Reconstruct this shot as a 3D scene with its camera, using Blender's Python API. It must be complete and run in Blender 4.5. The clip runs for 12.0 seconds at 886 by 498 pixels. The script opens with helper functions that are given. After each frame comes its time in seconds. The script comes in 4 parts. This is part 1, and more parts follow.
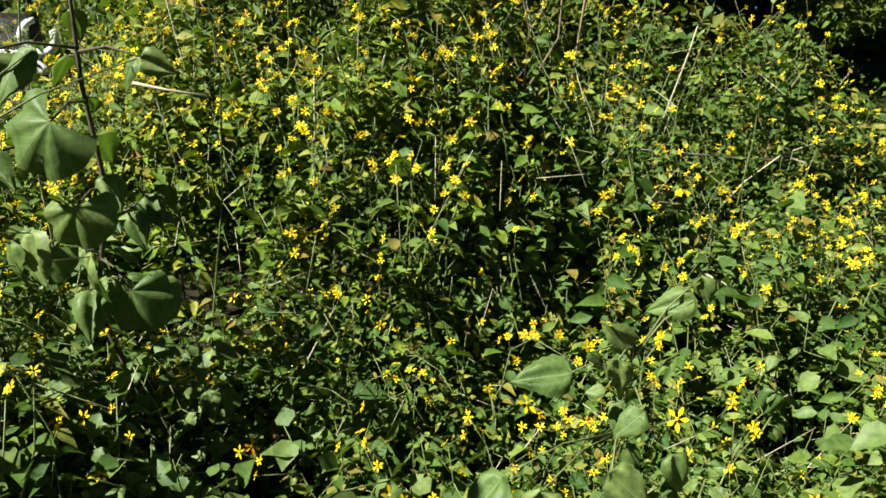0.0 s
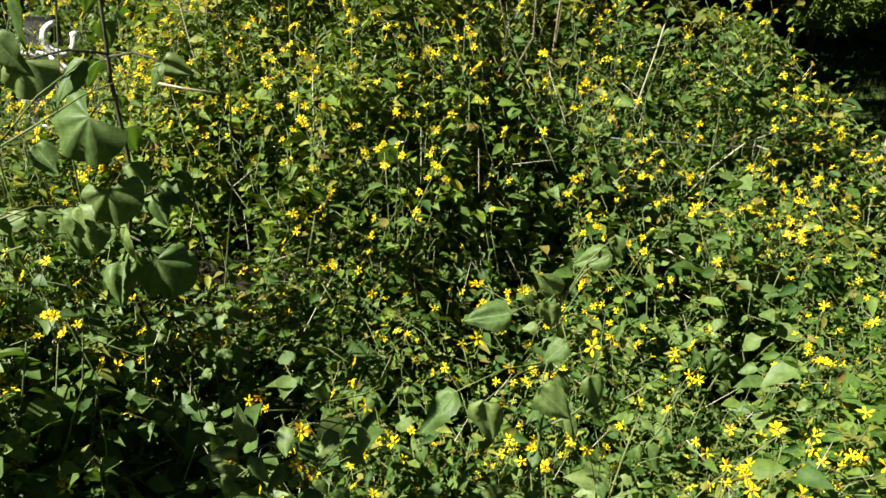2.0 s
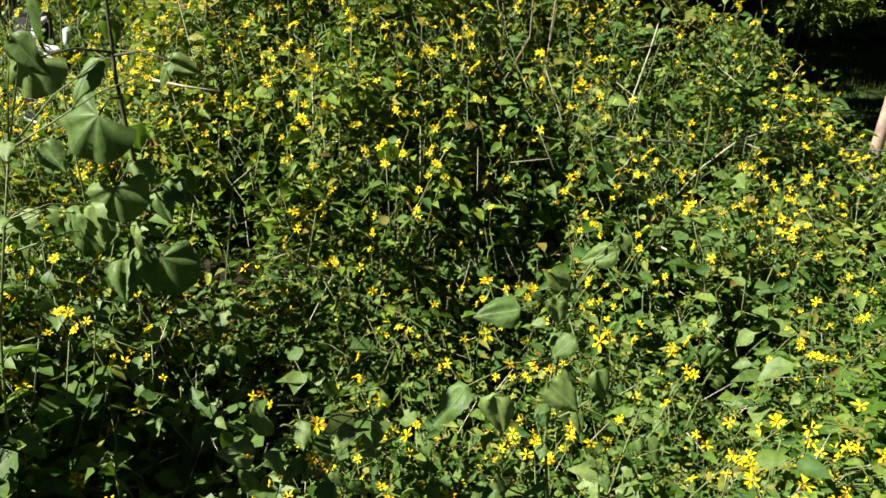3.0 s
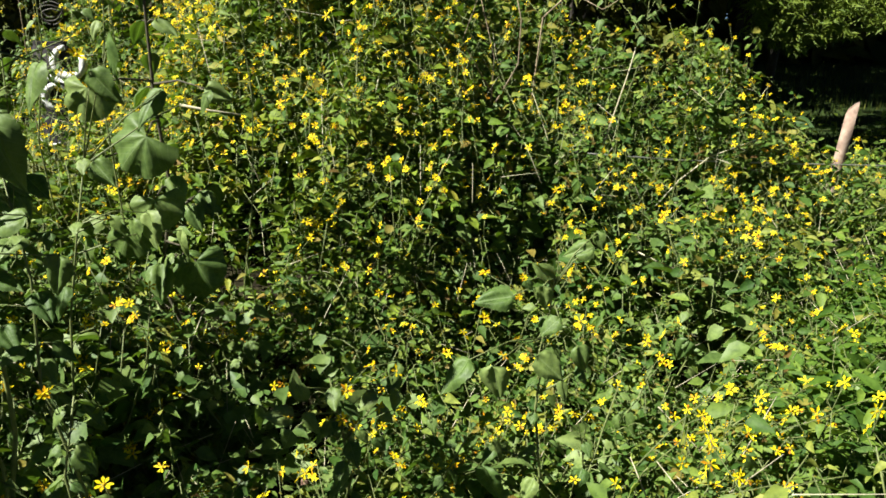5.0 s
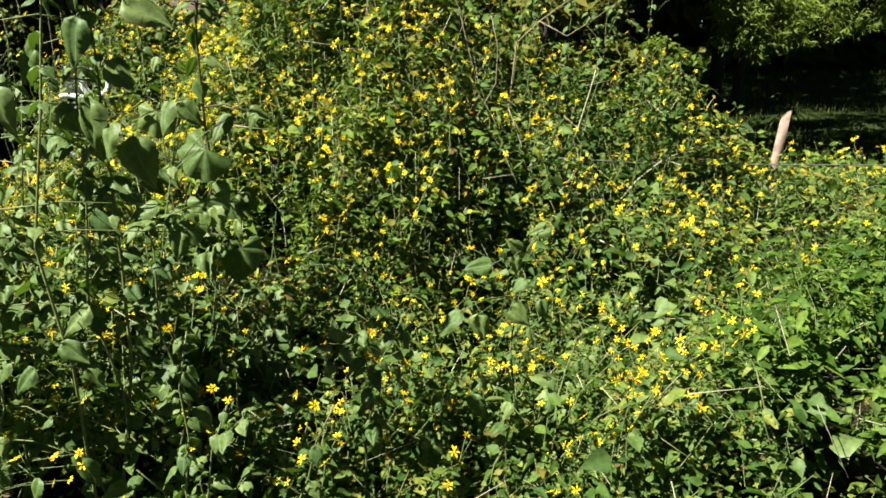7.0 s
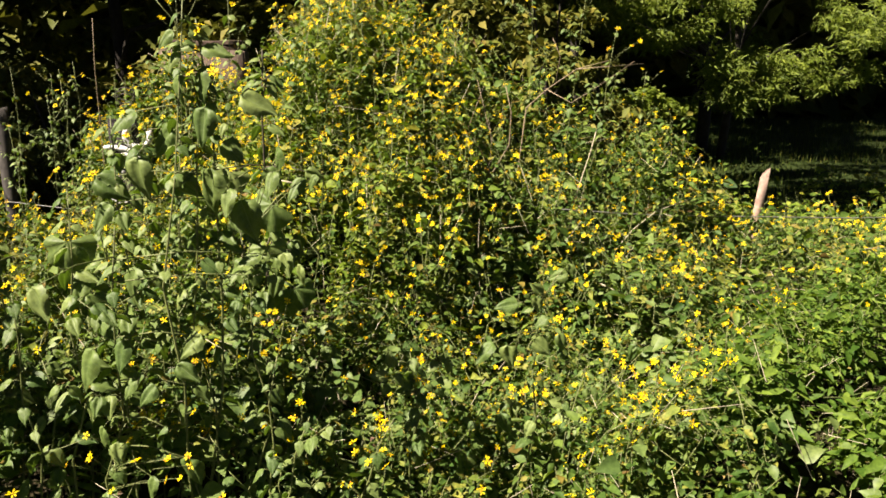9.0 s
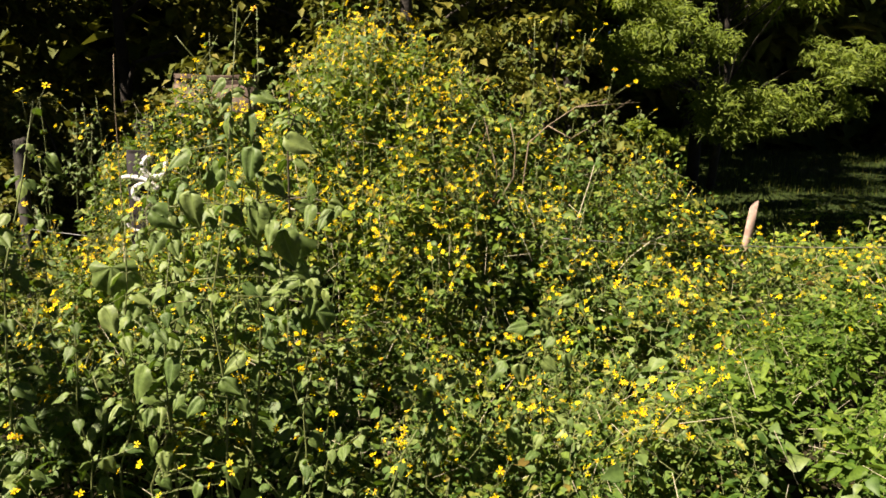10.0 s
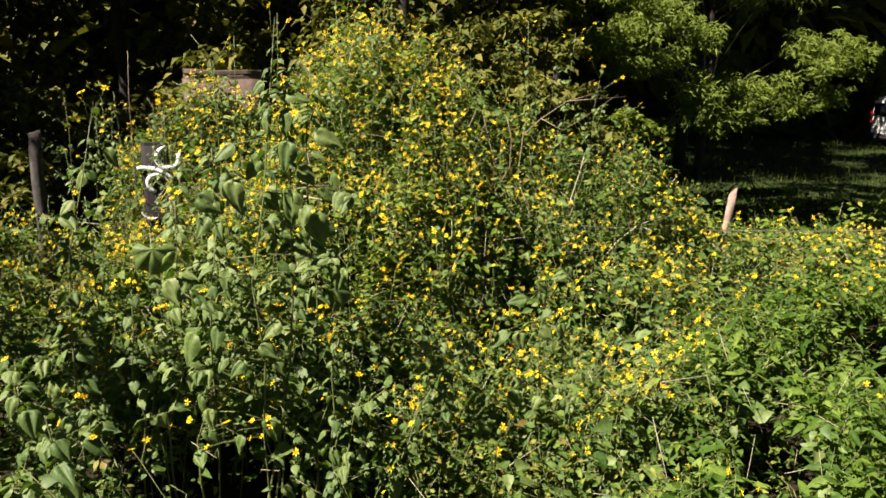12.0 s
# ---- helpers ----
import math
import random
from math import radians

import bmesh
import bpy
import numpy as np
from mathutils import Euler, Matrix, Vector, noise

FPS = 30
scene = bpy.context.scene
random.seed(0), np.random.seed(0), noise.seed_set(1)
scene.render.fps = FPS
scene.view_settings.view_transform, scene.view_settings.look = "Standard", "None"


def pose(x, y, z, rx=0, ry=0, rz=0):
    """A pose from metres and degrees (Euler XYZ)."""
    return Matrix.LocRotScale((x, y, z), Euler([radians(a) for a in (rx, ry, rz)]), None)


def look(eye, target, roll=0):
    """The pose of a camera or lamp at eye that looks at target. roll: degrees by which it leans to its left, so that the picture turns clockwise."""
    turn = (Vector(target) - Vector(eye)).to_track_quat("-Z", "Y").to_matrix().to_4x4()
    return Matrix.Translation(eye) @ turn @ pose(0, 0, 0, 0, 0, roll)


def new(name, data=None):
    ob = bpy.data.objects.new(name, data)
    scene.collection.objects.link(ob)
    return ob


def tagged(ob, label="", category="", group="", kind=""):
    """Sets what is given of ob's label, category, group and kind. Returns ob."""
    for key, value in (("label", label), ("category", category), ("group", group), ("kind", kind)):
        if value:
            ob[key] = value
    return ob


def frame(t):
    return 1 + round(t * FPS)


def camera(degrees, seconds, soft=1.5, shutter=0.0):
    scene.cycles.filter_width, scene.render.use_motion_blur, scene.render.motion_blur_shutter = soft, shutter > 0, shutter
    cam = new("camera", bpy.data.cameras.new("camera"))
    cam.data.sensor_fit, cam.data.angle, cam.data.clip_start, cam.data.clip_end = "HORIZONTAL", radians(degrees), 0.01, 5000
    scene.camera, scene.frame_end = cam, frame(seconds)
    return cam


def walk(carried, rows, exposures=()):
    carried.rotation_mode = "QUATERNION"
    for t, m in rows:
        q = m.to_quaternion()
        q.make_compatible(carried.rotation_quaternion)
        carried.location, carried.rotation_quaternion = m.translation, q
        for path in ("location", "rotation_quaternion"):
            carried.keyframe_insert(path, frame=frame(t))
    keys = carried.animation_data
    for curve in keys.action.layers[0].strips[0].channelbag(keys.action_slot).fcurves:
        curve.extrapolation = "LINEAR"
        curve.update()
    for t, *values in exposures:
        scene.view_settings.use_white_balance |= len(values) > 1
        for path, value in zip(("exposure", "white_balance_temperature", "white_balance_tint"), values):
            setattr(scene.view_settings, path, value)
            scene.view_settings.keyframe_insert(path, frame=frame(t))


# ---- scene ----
cam = camera(60.0, 12.0, soft=1.6)
PATH = [
    (0, (0.112, -0.210, 1.837), (0.091, 1.696, 1.233), 0.67),
    (0.5, (0.132, -0.343, 1.864), (0.123, 1.559, 1.247), 0.57),
    (1, (0.148, -0.438, 1.889), (0.145, 1.460, 1.257), 0.63),
    (1.5, (0.182, -0.507, 1.890), (0.162, 1.391, 1.259), 0.41),
    (2, (0.209, -0.554, 1.885), (0.167, 1.346, 1.264), 0.10),
    (2.5, (0.216, -0.582, 1.888), (0.168, 1.318, 1.267), -0.08),
    (3, (0.154, -0.589, 1.898), (0.150, 1.309, 1.269), 0.45),
    (5, (0.115, -0.918, 1.943), (0.137, 0.996, 1.363), 0.19),
    (5.5, (0.099, -1.096, 1.976), (0.143, 0.816, 1.391), 0.36),
    (6, (0.083, -1.323, 2.008), (0.141, 0.589, 1.424), 0.16),
    (6.5, (0.112, -1.496, 2.036), (0.156, 0.418, 1.457), -0.55),
    (7, (0.067, -1.612, 2.058), (0.127, 0.306, 1.495), -0.42),
    (9, (-0.141, -2.130, 2.214), (-0.053, -0.185, 1.755), 0.23),
    (9.5, (-0.193, -2.281, 2.226), (-0.098, -0.326, 1.814), 0.23),
    (10, (-0.267, -2.409, 2.272), (-0.157, -0.451, 1.884), 0.60),
    (10.5, (-0.284, -2.551, 2.284), (-0.180, -0.589, 1.907), 0.31),
    (11, (-0.240, -2.697, 2.295), (-0.161, -0.736, 1.910), -0.12),
    (11.5, (-0.296, -2.785, 2.299), (-0.195, -0.827, 1.902), -0.01),
    (12, (-0.387, -2.830, 2.316), (-0.249, -0.878, 1.902), 0.46),
]
walk(cam, [(t, look(eye, target, roll)) for t, eye, target, roll in PATH],
     [(0, 1.45, 6250, 1), (7, 1.56, 6250, 1), (9, 1.68, 7150, 15), (10.5, 1.6, 7350, 15), (11, 1.58, 7450, 15), (12, 1.52, 6700, 15)])

# ---- daylight: a clear sky, the sun high behind the viewer's left shoulder ----
SUN_TO = Vector((-0.61, -0.27, 0.79)).normalized()
world = bpy.data.worlds.new("sky")
scene.world = world
world.use_nodes = True
wn = world.node_tree
sky = wn.nodes.new("ShaderNodeTexSky")
sky.sky_type, sky.sun_disc = "NISHITA", False
sky.air_density, sky.dust_density = 0.18, 0.0
sky.sun_elevation = math.asin(SUN_TO.z)
sky.sun_rotation = math.atan2(SUN_TO.x, SUN_TO.y)
wn.links.new(sky.outputs[0], wn.nodes["Background"].inputs[0])
wn.nodes["Background"].inputs[1].default_value = 0.023
sun = new("sun", bpy.data.lights.new("sun", "SUN"))
sun.data.energy, sun.data.angle, sun.data.color = 5.0, radians(0.53), (1.0, 0.93, 0.82)
sun.matrix_world = look((0, 0, 30), Vector((0, 0, 30)) - SUN_TO)


# ---- materials ----
def material(name):
    m = bpy.data.materials.new(name)
    m.use_nodes = True
    nt = m.node_tree
    return m, nt, nt.nodes["Principled BSDF"]


def node(nt, kind, **inputs):
    n = nt.nodes.new(kind)
    for k, v in inputs.items():
        n.inputs[k].default_value = v
    return n


def ramp(nt, source, stops):
    r = nt.nodes.new("ShaderNodeValToRGB")
    while len(r.color_ramp.elements) < len(stops):
        r.color_ramp.elements.new(0.5)
    for e, (p, c) in zip(r.color_ramp.elements, stops):
        e.position, e.color = p, (*c, 1)
    nt.links.new(source, r.inputs[0])
    return r.outputs[0]


def chance(nt):
    """A number from 0 to 1 for each object and each loose piece."""
    a = nt.nodes.new("ShaderNodeObjectInfo").outputs["Random"]
    b = nt.nodes.new("ShaderNodeNewGeometry").outputs["Random Per Island"]
    s = nt.nodes.new("ShaderNodeMath")
    s.operation = "ADD"
    nt.links.new(a, s.inputs[0])
    nt.links.new(b, s.inputs[1])
    f = nt.nodes.new("ShaderNodeMath")
    f.operation = "FRACT"
    nt.links.new(s.outputs[0], f.inputs[0])
    return f.outputs[0]


def mixed(nt, kind, fac, a, b):
    m = nt.nodes.new("ShaderNodeMix")
    m.data_type, m.blend_type = "RGBA", kind
    for socket, value in ((m.inputs[0], fac), (m.inputs[6], a), (m.inputs[7], b)):
        if hasattr(value, "is_output"):
            nt.links.new(value, socket)
        elif isinstance(value, float):
            socket.default_value = value
        else:
            socket.default_value = (*value, 1)
    return m.outputs[2]


def noise_of(nt, scale, detail=4.0, rough=0.6, space="Object"):
    tc = nt.nodes.new("ShaderNodeTexCoord")
    n = node(nt, "ShaderNodeTexNoise", Scale=scale, Detail=detail, Roughness=rough)
    nt.links.new(tc.outputs[space], n.inputs["Vector"])
    return n.outputs[0]


def bumped(nt, bsdf, height, strength, distance):
    b = node(nt, "ShaderNodeBump", Strength=strength, Distance=distance)
    nt.links.new(height, b.inputs["Height"])
    nt.links.new(b.outputs[0], bsdf.inputs["Normal"])


def leaf_material(name, stops, through_colour, rough=0.6, gloss=0.2, thin=0.24, blotch=60.0):
    m, nt, p = material(name)
    base = ramp(nt, chance(nt), stops)
    n = noise_of(nt, blotch, 3.0)
    tone = ramp(nt, n, [(0.3, (0.6, 0.64, 0.62)), (0.62, (1.2, 1.16, 1.1))])
    col = mixed(nt, "MULTIPLY", 1.0, base, tone)
    nt.links.new(col, p.inputs["Base Color"])
    p.inputs["Roughness"].default_value = rough
    p.inputs["Specular IOR Level"].default_value = gloss
    bumped(nt, p, n, 0.35, 0.004)
    t = nt.nodes.new("ShaderNodeBsdfTranslucent")
    t.inputs[0].default_value = (*through_colour, 1)
    mix = nt.nodes.new("ShaderNodeMixShader")
    mix.inputs[0].default_value = thin
    nt.links.new(p.outputs[0], mix.inputs[1])
    nt.links.new(t.outputs[0], mix.inputs[2])
    nt.links.new(mix.outputs[0], nt.nodes["Material Output"].inputs[0])
    return m


LEAF = leaf_material("herb leaf", [(0.0, (0.03, 0.07, 0.014)), (0.45, (0.073, 0.126, 0.024)), (0.76, (0.135, 0.19, 0.036)), (0.9, (0.205, 0.215, 0.042)), (0.98, (0.17, 0.13, 0.03)), (1.0, (0.09, 0.05, 0.02))], (0.18, 0.31, 0.015), 0.55, 0.16, 0.17)
BANK_LEAF = leaf_material("olive herb leaf", [(0.0, (0.036, 0.076, 0.01)), (0.4, (0.096, 0.155, 0.019)), (0.75, (0.165, 0.222, 0.028)), (0.93, (0.26, 0.26, 0.036)), (1.0, (0.16, 0.1, 0.02))], (0.2, 0.31, 0.015), 0.55, 0.16, 0.17)
BIG_LEAF = leaf_material("broad matt leaf", [(0.0, (0.058, 0.108, 0.027)), (0.55, (0.108, 0.163, 0.044)), (1.0, (0.165, 0.22, 0.068))], (0.15, 0.27, 0.02), 0.52, 0.28, 0.2, 45.0)
def veined(m):
    """Pale veins along a leaf that lies along its own x axis."""
    nt = m.node_tree
    p = nt.nodes["Principled BSDF"]
    tc = nt.nodes.new("ShaderNodeTexCoord")
    sep = nt.nodes.new("ShaderNodeSeparateXYZ")
    nt.links.new(tc.outputs["Object"], sep.inputs[0])

    def calc(kind, a, b=0.0):
        n = nt.nodes.new("ShaderNodeMath")
        n.operation = kind
        for i, v in enumerate((a, b)):
            if hasattr(v, "is_output"):
                nt.links.new(v, n.inputs[i])
            else:
                n.inputs[i].default_value = v
        return n.outputs[0]

    across = calc("ABSOLUTE", sep.outputs["Y"])
    mid = calc("LESS_THAN", across, 0.012)
    run = calc("SUBTRACT", sep.outputs["X"], calc("MULTIPLY", across, 0.8))
    side = calc("LESS_THAN", calc("FRACT", calc("MULTIPLY", run, 6.0)), 0.09)
    line = calc("MAXIMUM", mid, calc("MULTIPLY", side, 0.6))
    old = p.inputs["Base Color"].links[0].from_socket
    nt.links.new(mixed(nt, "MIX", calc("MULTIPLY", line, 0.4), old, (0.22, 0.28, 0.13)), p.inputs["Base Color"])
    return m


VEIN_LEAF = veined(leaf_material("broad veined leaf", [(0.0, (0.058, 0.108, 0.027)), (0.55, (0.108, 0.163, 0.044)), (1.0, (0.165, 0.22, 0.068))], (0.15, 0.27, 0.02), 0.52, 0.28, 0.2, 5.0))
BRIGHT_LEAF = leaf_material("fresh green leaf", [(0.0, (0.03, 0.072, 0.01)), (0.6, (0.072, 0.128, 0.018)), (1.0, (0.14, 0.205, 0.032))], (0.2, 0.34, 0.02), 0.55, 0.13, 0.2)
TREE_LEAF = leaf_material("tree leaf", [(0.0, (0.065, 0.105, 0.012)), (0.6, (0.135, 0.185, 0.024)), (1.0, (0.2, 0.25, 0.04))], (0.25, 0.34, 0.03), 0.55, 0.22, 0.32, 6.0)
DRY_TREE_LEAF = leaf_material("olive tree leaf", [(0.0, (0.045, 0.065, 0.012)), (0.6, (0.1, 0.115, 0.02)), (1.0, (0.17, 0.15, 0.03))], (0.17, 0.18, 0.02), 0.65, 0.15, 0.15, 6.0)
GRASS = leaf_material("grass blade", [(0.0, (0.03, 0.05, 0.008)), (0.6, (0.055, 0.085, 0.013)), (1.0, (0.12, 0.12, 0.026))], (0.08, 0.13, 0.015), 0.5, 0.3, 0.25, 20.0)


def petal_material():
    m, nt, p = material("yellow petal")
    col = ramp(nt, chance(nt), [(0.0, (0.79, 0.6, 0.006)), (0.5, (0.8, 0.68, 0.008)), (0.74, (0.8, 0.64, 0.008)), (0.87, (0.77, 0.41, 0.006)), (1.0, (0.45, 0.17, 0.008))])
    nt.links.new(col, p.inputs["Base Color"])
    p.inputs["Roughness"].default_value = 0.6
    p.inputs["Specular IOR Level"].default_value = 0.2
    t = nt.nodes.new("ShaderNodeBsdfTranslucent")
    t.inputs[0].default_value = (0.9, 0.71, 0.012, 1)
    mix = nt.nodes.new("ShaderNodeMixShader")
    mix.inputs[0].default_value = 0.3
    nt.links.new(p.outputs[0], mix.inputs[1])
    nt.links.new(t.outputs[0], mix.inputs[2])
    nt.links.new(mix.outputs[0], nt.nodes["Material Output"].inputs[0])
    return m


def plain_material(name, stops, scale, rough=0.8, bump=0.3, depth=0.01, metal=0.0, detail=6.0):
    m, nt, p = material(name)
    n = noise_of(nt, scale, detail)
    big = noise_of(nt, scale * 0.13, 3.0)
    col = mixed(nt, "MULTIPLY", 0.7, ramp(nt, n, stops), ramp(nt, big, [(0.3, (0.6, 0.6, 0.6)), (0.7, (1.15, 1.12, 1.08))]))
    nt.links.new(col, p.inputs["Base Color"])
    p.inputs["Roughness"].default_value = rough
    p.inputs["Metallic"].default_value = metal
    bumped(nt, p, n, bump, depth)
    return m


PETAL = petal_material()
DISC = plain_material("orange flower centre", [(0.3, (0.55, 0.3, 0.008)), (0.7, (0.8, 0.54, 0.01))], 400.0, 0.9, 0.5, 0.002)
STEM = plain_material("green stem", [(0.3, (0.08, 0.11, 0.025)), (0.7, (0.2, 0.225, 0.08))], 60.0, 0.6)
DARK_STEM = plain_material("dark brown stem", [(0.3, (0.035, 0.03, 0.018)), (0.7, (0.1, 0.085, 0.05))], 50.0, 0.75)
DRY_STEM = plain_material("dry pale stem", [(0.3, (0.3, 0.27, 0.18)), (0.7, (0.55, 0.5, 0.36))], 70.0, 0.8)
BARK = plain_material("bark", [(0.3, (0.014, 0.011, 0.008)), (0.7, (0.045, 0.036, 0.028))], 9.0, 0.9, 0.8, 0.04)
WEATHERED = plain_material("weathered timber", [(0.25, (0.16, 0.1, 0.08)), (0.5, (0.36, 0.25, 0.2)), (0.75, (0.55, 0.42, 0.35))], 14.0, 0.85, 0.5, 0.008)
GREY_WOOD = plain_material("grey timber", [(0.25, (0.03, 0.027, 0.024)), (0.6, (0.075, 0.068, 0.06)), (0.85, (0.2, 0.185, 0.17))], 14.0, 0.85, 0.5, 0.008)
WIRE = plain_material("galvanised wire", [(0.3, (0.3, 0.3, 0.29)), (0.7, (0.55, 0.55, 0.53))], 40.0, 0.45, 0.1, 0.001, 0.8)


# ---- mesh helpers ----
def unit(v):
    return v / np.maximum(np.linalg.norm(v, axis=-1, keepdims=True), 1e-9)


def mesh_from(name, verts, tris, mats, index=None, smooth=False):
    me = bpy.data.meshes.new(name)
    verts, tris = np.asarray(verts, np.float32), np.asarray(tris, np.int32)
    me.vertices.add(len(verts))
    me.vertices.foreach_set("co", verts.ravel())
    me.loops.add(tris.size)
    me.loops.foreach_set("vertex_index", tris.ravel())
    me.polygons.add(len(tris))
    me.polygons.foreach_set("loop_start", np.arange(0, tris.size, 3, dtype=np.int32))
    if index is not None:
        me.polygons.foreach_set("material_index", np.asarray(index, np.int32))
    if smooth:
        me.polygons.foreach_set("use_smooth", np.ones(len(tris), bool))
    for m in mats:
        me.materials.append(m)
    me.update(calc_edges=True)
    me.validate()
    return me


class Heap:
    """Gathers many small pieces into one mesh."""

    def __init__(self):
        self.v, self.t, self.m, self.n = [], [], [], 0

    def add(self, verts, tris, mat=0):
        verts = np.asarray(verts, float).reshape(-1, 3)
        tris = np.asarray(tris, int).reshape(-1, 3)
        self.v.append(verts)
        self.t.append(tris + self.n)
        self.m.append(np.full(len(tris), mat) if np.isscalar(mat) else np.asarray(mat))
        self.n += len(verts)

    def stamp(self, shape, at, d, n, size, mat=0):
        """Copies of a template: x along d, z along n as far as it can be, scaled by size (one number or three for each)."""
        tv, tt = shape
        d = unit(d)
        w = unit(np.cross(n, d))
        n = np.cross(d, w)
        size = np.asarray(size, float)
        if size.ndim == 1:
            size = np.repeat(size[:, None], 3, 1)
        k = tv[None] * size[:, None, :]
        p = at[:, None] + k[..., :1] * d[:, None] + k[..., 1:2] * w[:, None] + k[..., 2:] * n[:, None]
        t = tt[None] + (np.arange(len(at)) * len(tv))[:, None, None]
        mats = mat if np.isscalar(mat) else np.tile(mat, len(at))
        self.add(p, t, mats)

    def rods(self, a, b, r0, r1, mat=0, sides=4):
        """Thin tapered rods from a to b."""
        a, b = np.asarray(a, float), np.asarray(b, float)
        d = unit(b - a)
        side = unit(np.cross(d, np.where(np.abs(d[:, 2:]) > 0.9, [[1.0, 0, 0]], [[0, 0, 1.0]])))
        up = np.cross(side, d)
        ang = np.arange(sides) * 2 * math.pi / sides
        ring = np.cos(ang)[None, :, None] * side[:, None] + np.sin(ang)[None, :, None] * up[:, None]
        r0, r1 = np.broadcast_to(r0, len(a))[:, None, None], np.broadcast_to(r1, len(a))[:, None, None]
        v = np.concatenate([a[:, None] + ring * r0, b[:, None] + ring * r1], 1)
        q = [(i, (i + 1) % sides, sides + (i + 1) % sides) for i in range(sides)] + [(i, sides + (i + 1) % sides, sides + i) for i in range(sides)]
        q += [(sides, sides + i, sides + i + 1) for i in range(1, sides - 1)]
        t = np.array(q)[None] + (np.arange(len(a)) * 2 * sides)[:, None, None]
        self.add(v, t, mat)

    def tube(self, pts, radii, mat=0, sides=6):
        """One bent tapered tube along the points."""
        pts = np.asarray(pts, float)
        radii = np.broadcast_to(radii, len(pts))
        d = unit(np.gradient(pts, axis=0))
        ref = np.array([0.31, 0.9, 0.2]) if abs(d[0, 2]) > 0.6 else np.array([0, 0, 1.0])
        side = unit(np.cross(d, ref))
        up = np.cross(side, d)
        ang = np.arange(sides) * 2 * math.pi / sides
        v = pts[:, None] + radii[:, None, None] * (np.cos(ang)[None, :, None] * side[:, None] + np.sin(ang)[None, :, None] * up[:, None])
        t = []
        for k in range(len(pts) - 1):
            for i in range(sides):
                j = (i + 1) % sides
                t += [(k * sides + i, k * sides + j, (k + 1) * sides + j), (k * sides + i, (k + 1) * sides + j, (k + 1) * sides + i)]
        e = (len(pts) - 1) * sides
        t += [(0, i + 1, i) for i in range(1, sides - 1)] + [(e, e + i, e + i + 1) for i in range(1, sides - 1)]
        self.add(v, t, mat)

    def mesh(self, name, mats, smooth=False):
        return mesh_from(name, np.concatenate(self.v), np.concatenate(self.t), mats, np.concatenate(self.m), smooth)


def leaf_shape(widths, fold=0.12, droop=0.25, serrate=0.0):
    """A leaf of length 1 along x: rows of half widths at even steps, folded on its midrib and drooping to the tip."""
    n = len(widths)
    v = [(0, 0, 0)]
    for i, w in enumerate(widths):
        x = (i + 1) / (n + 1)
        z = -droop * x * x
        s = serrate * (1 if i % 2 else -1)
        v += [(x - s, w, z + fold * w * 1.6), (x, 0, z - 0.02), (x - s, -w, z + fold * w * 1.6)]
    v.append((1, 0, -droop))
    t = [(0, 2, 1), (0, 3, 2)]
    for i in range(n - 1):
        a = 1 + 3 * i
        t += [(a, a + 1, a + 4), (a, a + 4, a + 3), (a + 1, a + 2, a + 5), (a + 1, a + 5, a + 4)]
    a, e = 1 + 3 * (n - 1), 1 + 3 * n
    t += [(a, a + 1, e), (a + 1, a + 2, e)]
    return np.array(v, float), np.array(t)


OVATE = leaf_shape([0.28, 0.21], 0.3, 0.3)
SMALL = leaf_shape([0.27], 0.3, 0.25)
NARROW = leaf_shape([0.19, 0.15], 0.3, 0.25)
HEART = leaf_shape([0.34, 0.36, 0.18], 0.2, 0.3)
LANCE = leaf_shape([0.1], 0.3, 0.35)


def flower_shape(petals=8, cup=0.22):
    """A daisy of diameter 2 facing z: kite petals and a domed centre. Returns both templates."""
    v, t = [], []
    for i in range(petals):
        a = 2 * math.pi * i / petals + 0.13 * math.sin(3.7 * i)
        r = 0.92 + 0.1 * math.sin(2.3 * i + 1)
        c, s = math.cos(a), math.sin(a)
        b = len(v)
        for x, y, z in ((0.16, 0, 0.02), (0.55, 0.19, cup * 0.7), (0.84 * r, 0.12, cup * 0.8), (r, 0, cup * 0.65), (0.84 * r, -0.12, cup * 0.8), (0.55, -0.19, cup * 0.7), (0.55, 0, cup * 0.5)):
            v.append((x * c - y * s, x * s + y * c, z))
        t += [(b, b + 6, b + 1), (b, b + 5, b + 6), (b + 1, b + 6, b + 2), (b + 6, b + 5, b + 4), (b + 6, b + 3, b + 2), (b + 6, b + 4, b + 3)]
    dv, dt = [(0, 0, 0.26)], []
    for r, z in ((0.12, 0.2), (0.18, 0.1), (0.13, -0.06)):
        dv += [(r * math.cos(k * math.pi / 3), r * math.sin(k * math.pi / 3), z) for k in range(6)]
    for k in range(6):
        j = (k + 1) % 6
        dt += [(0, 1 + k, 1 + j)]
        for b in (1, 7):
            dt += [(b + k, b + 6 + k, b + 6 + j), (b + k, b + 6 + j, b + j)]
    return (np.array(v), np.array(t)), (np.array(dv), np.array(dt))


_, CENTRE = flower_shape(7)


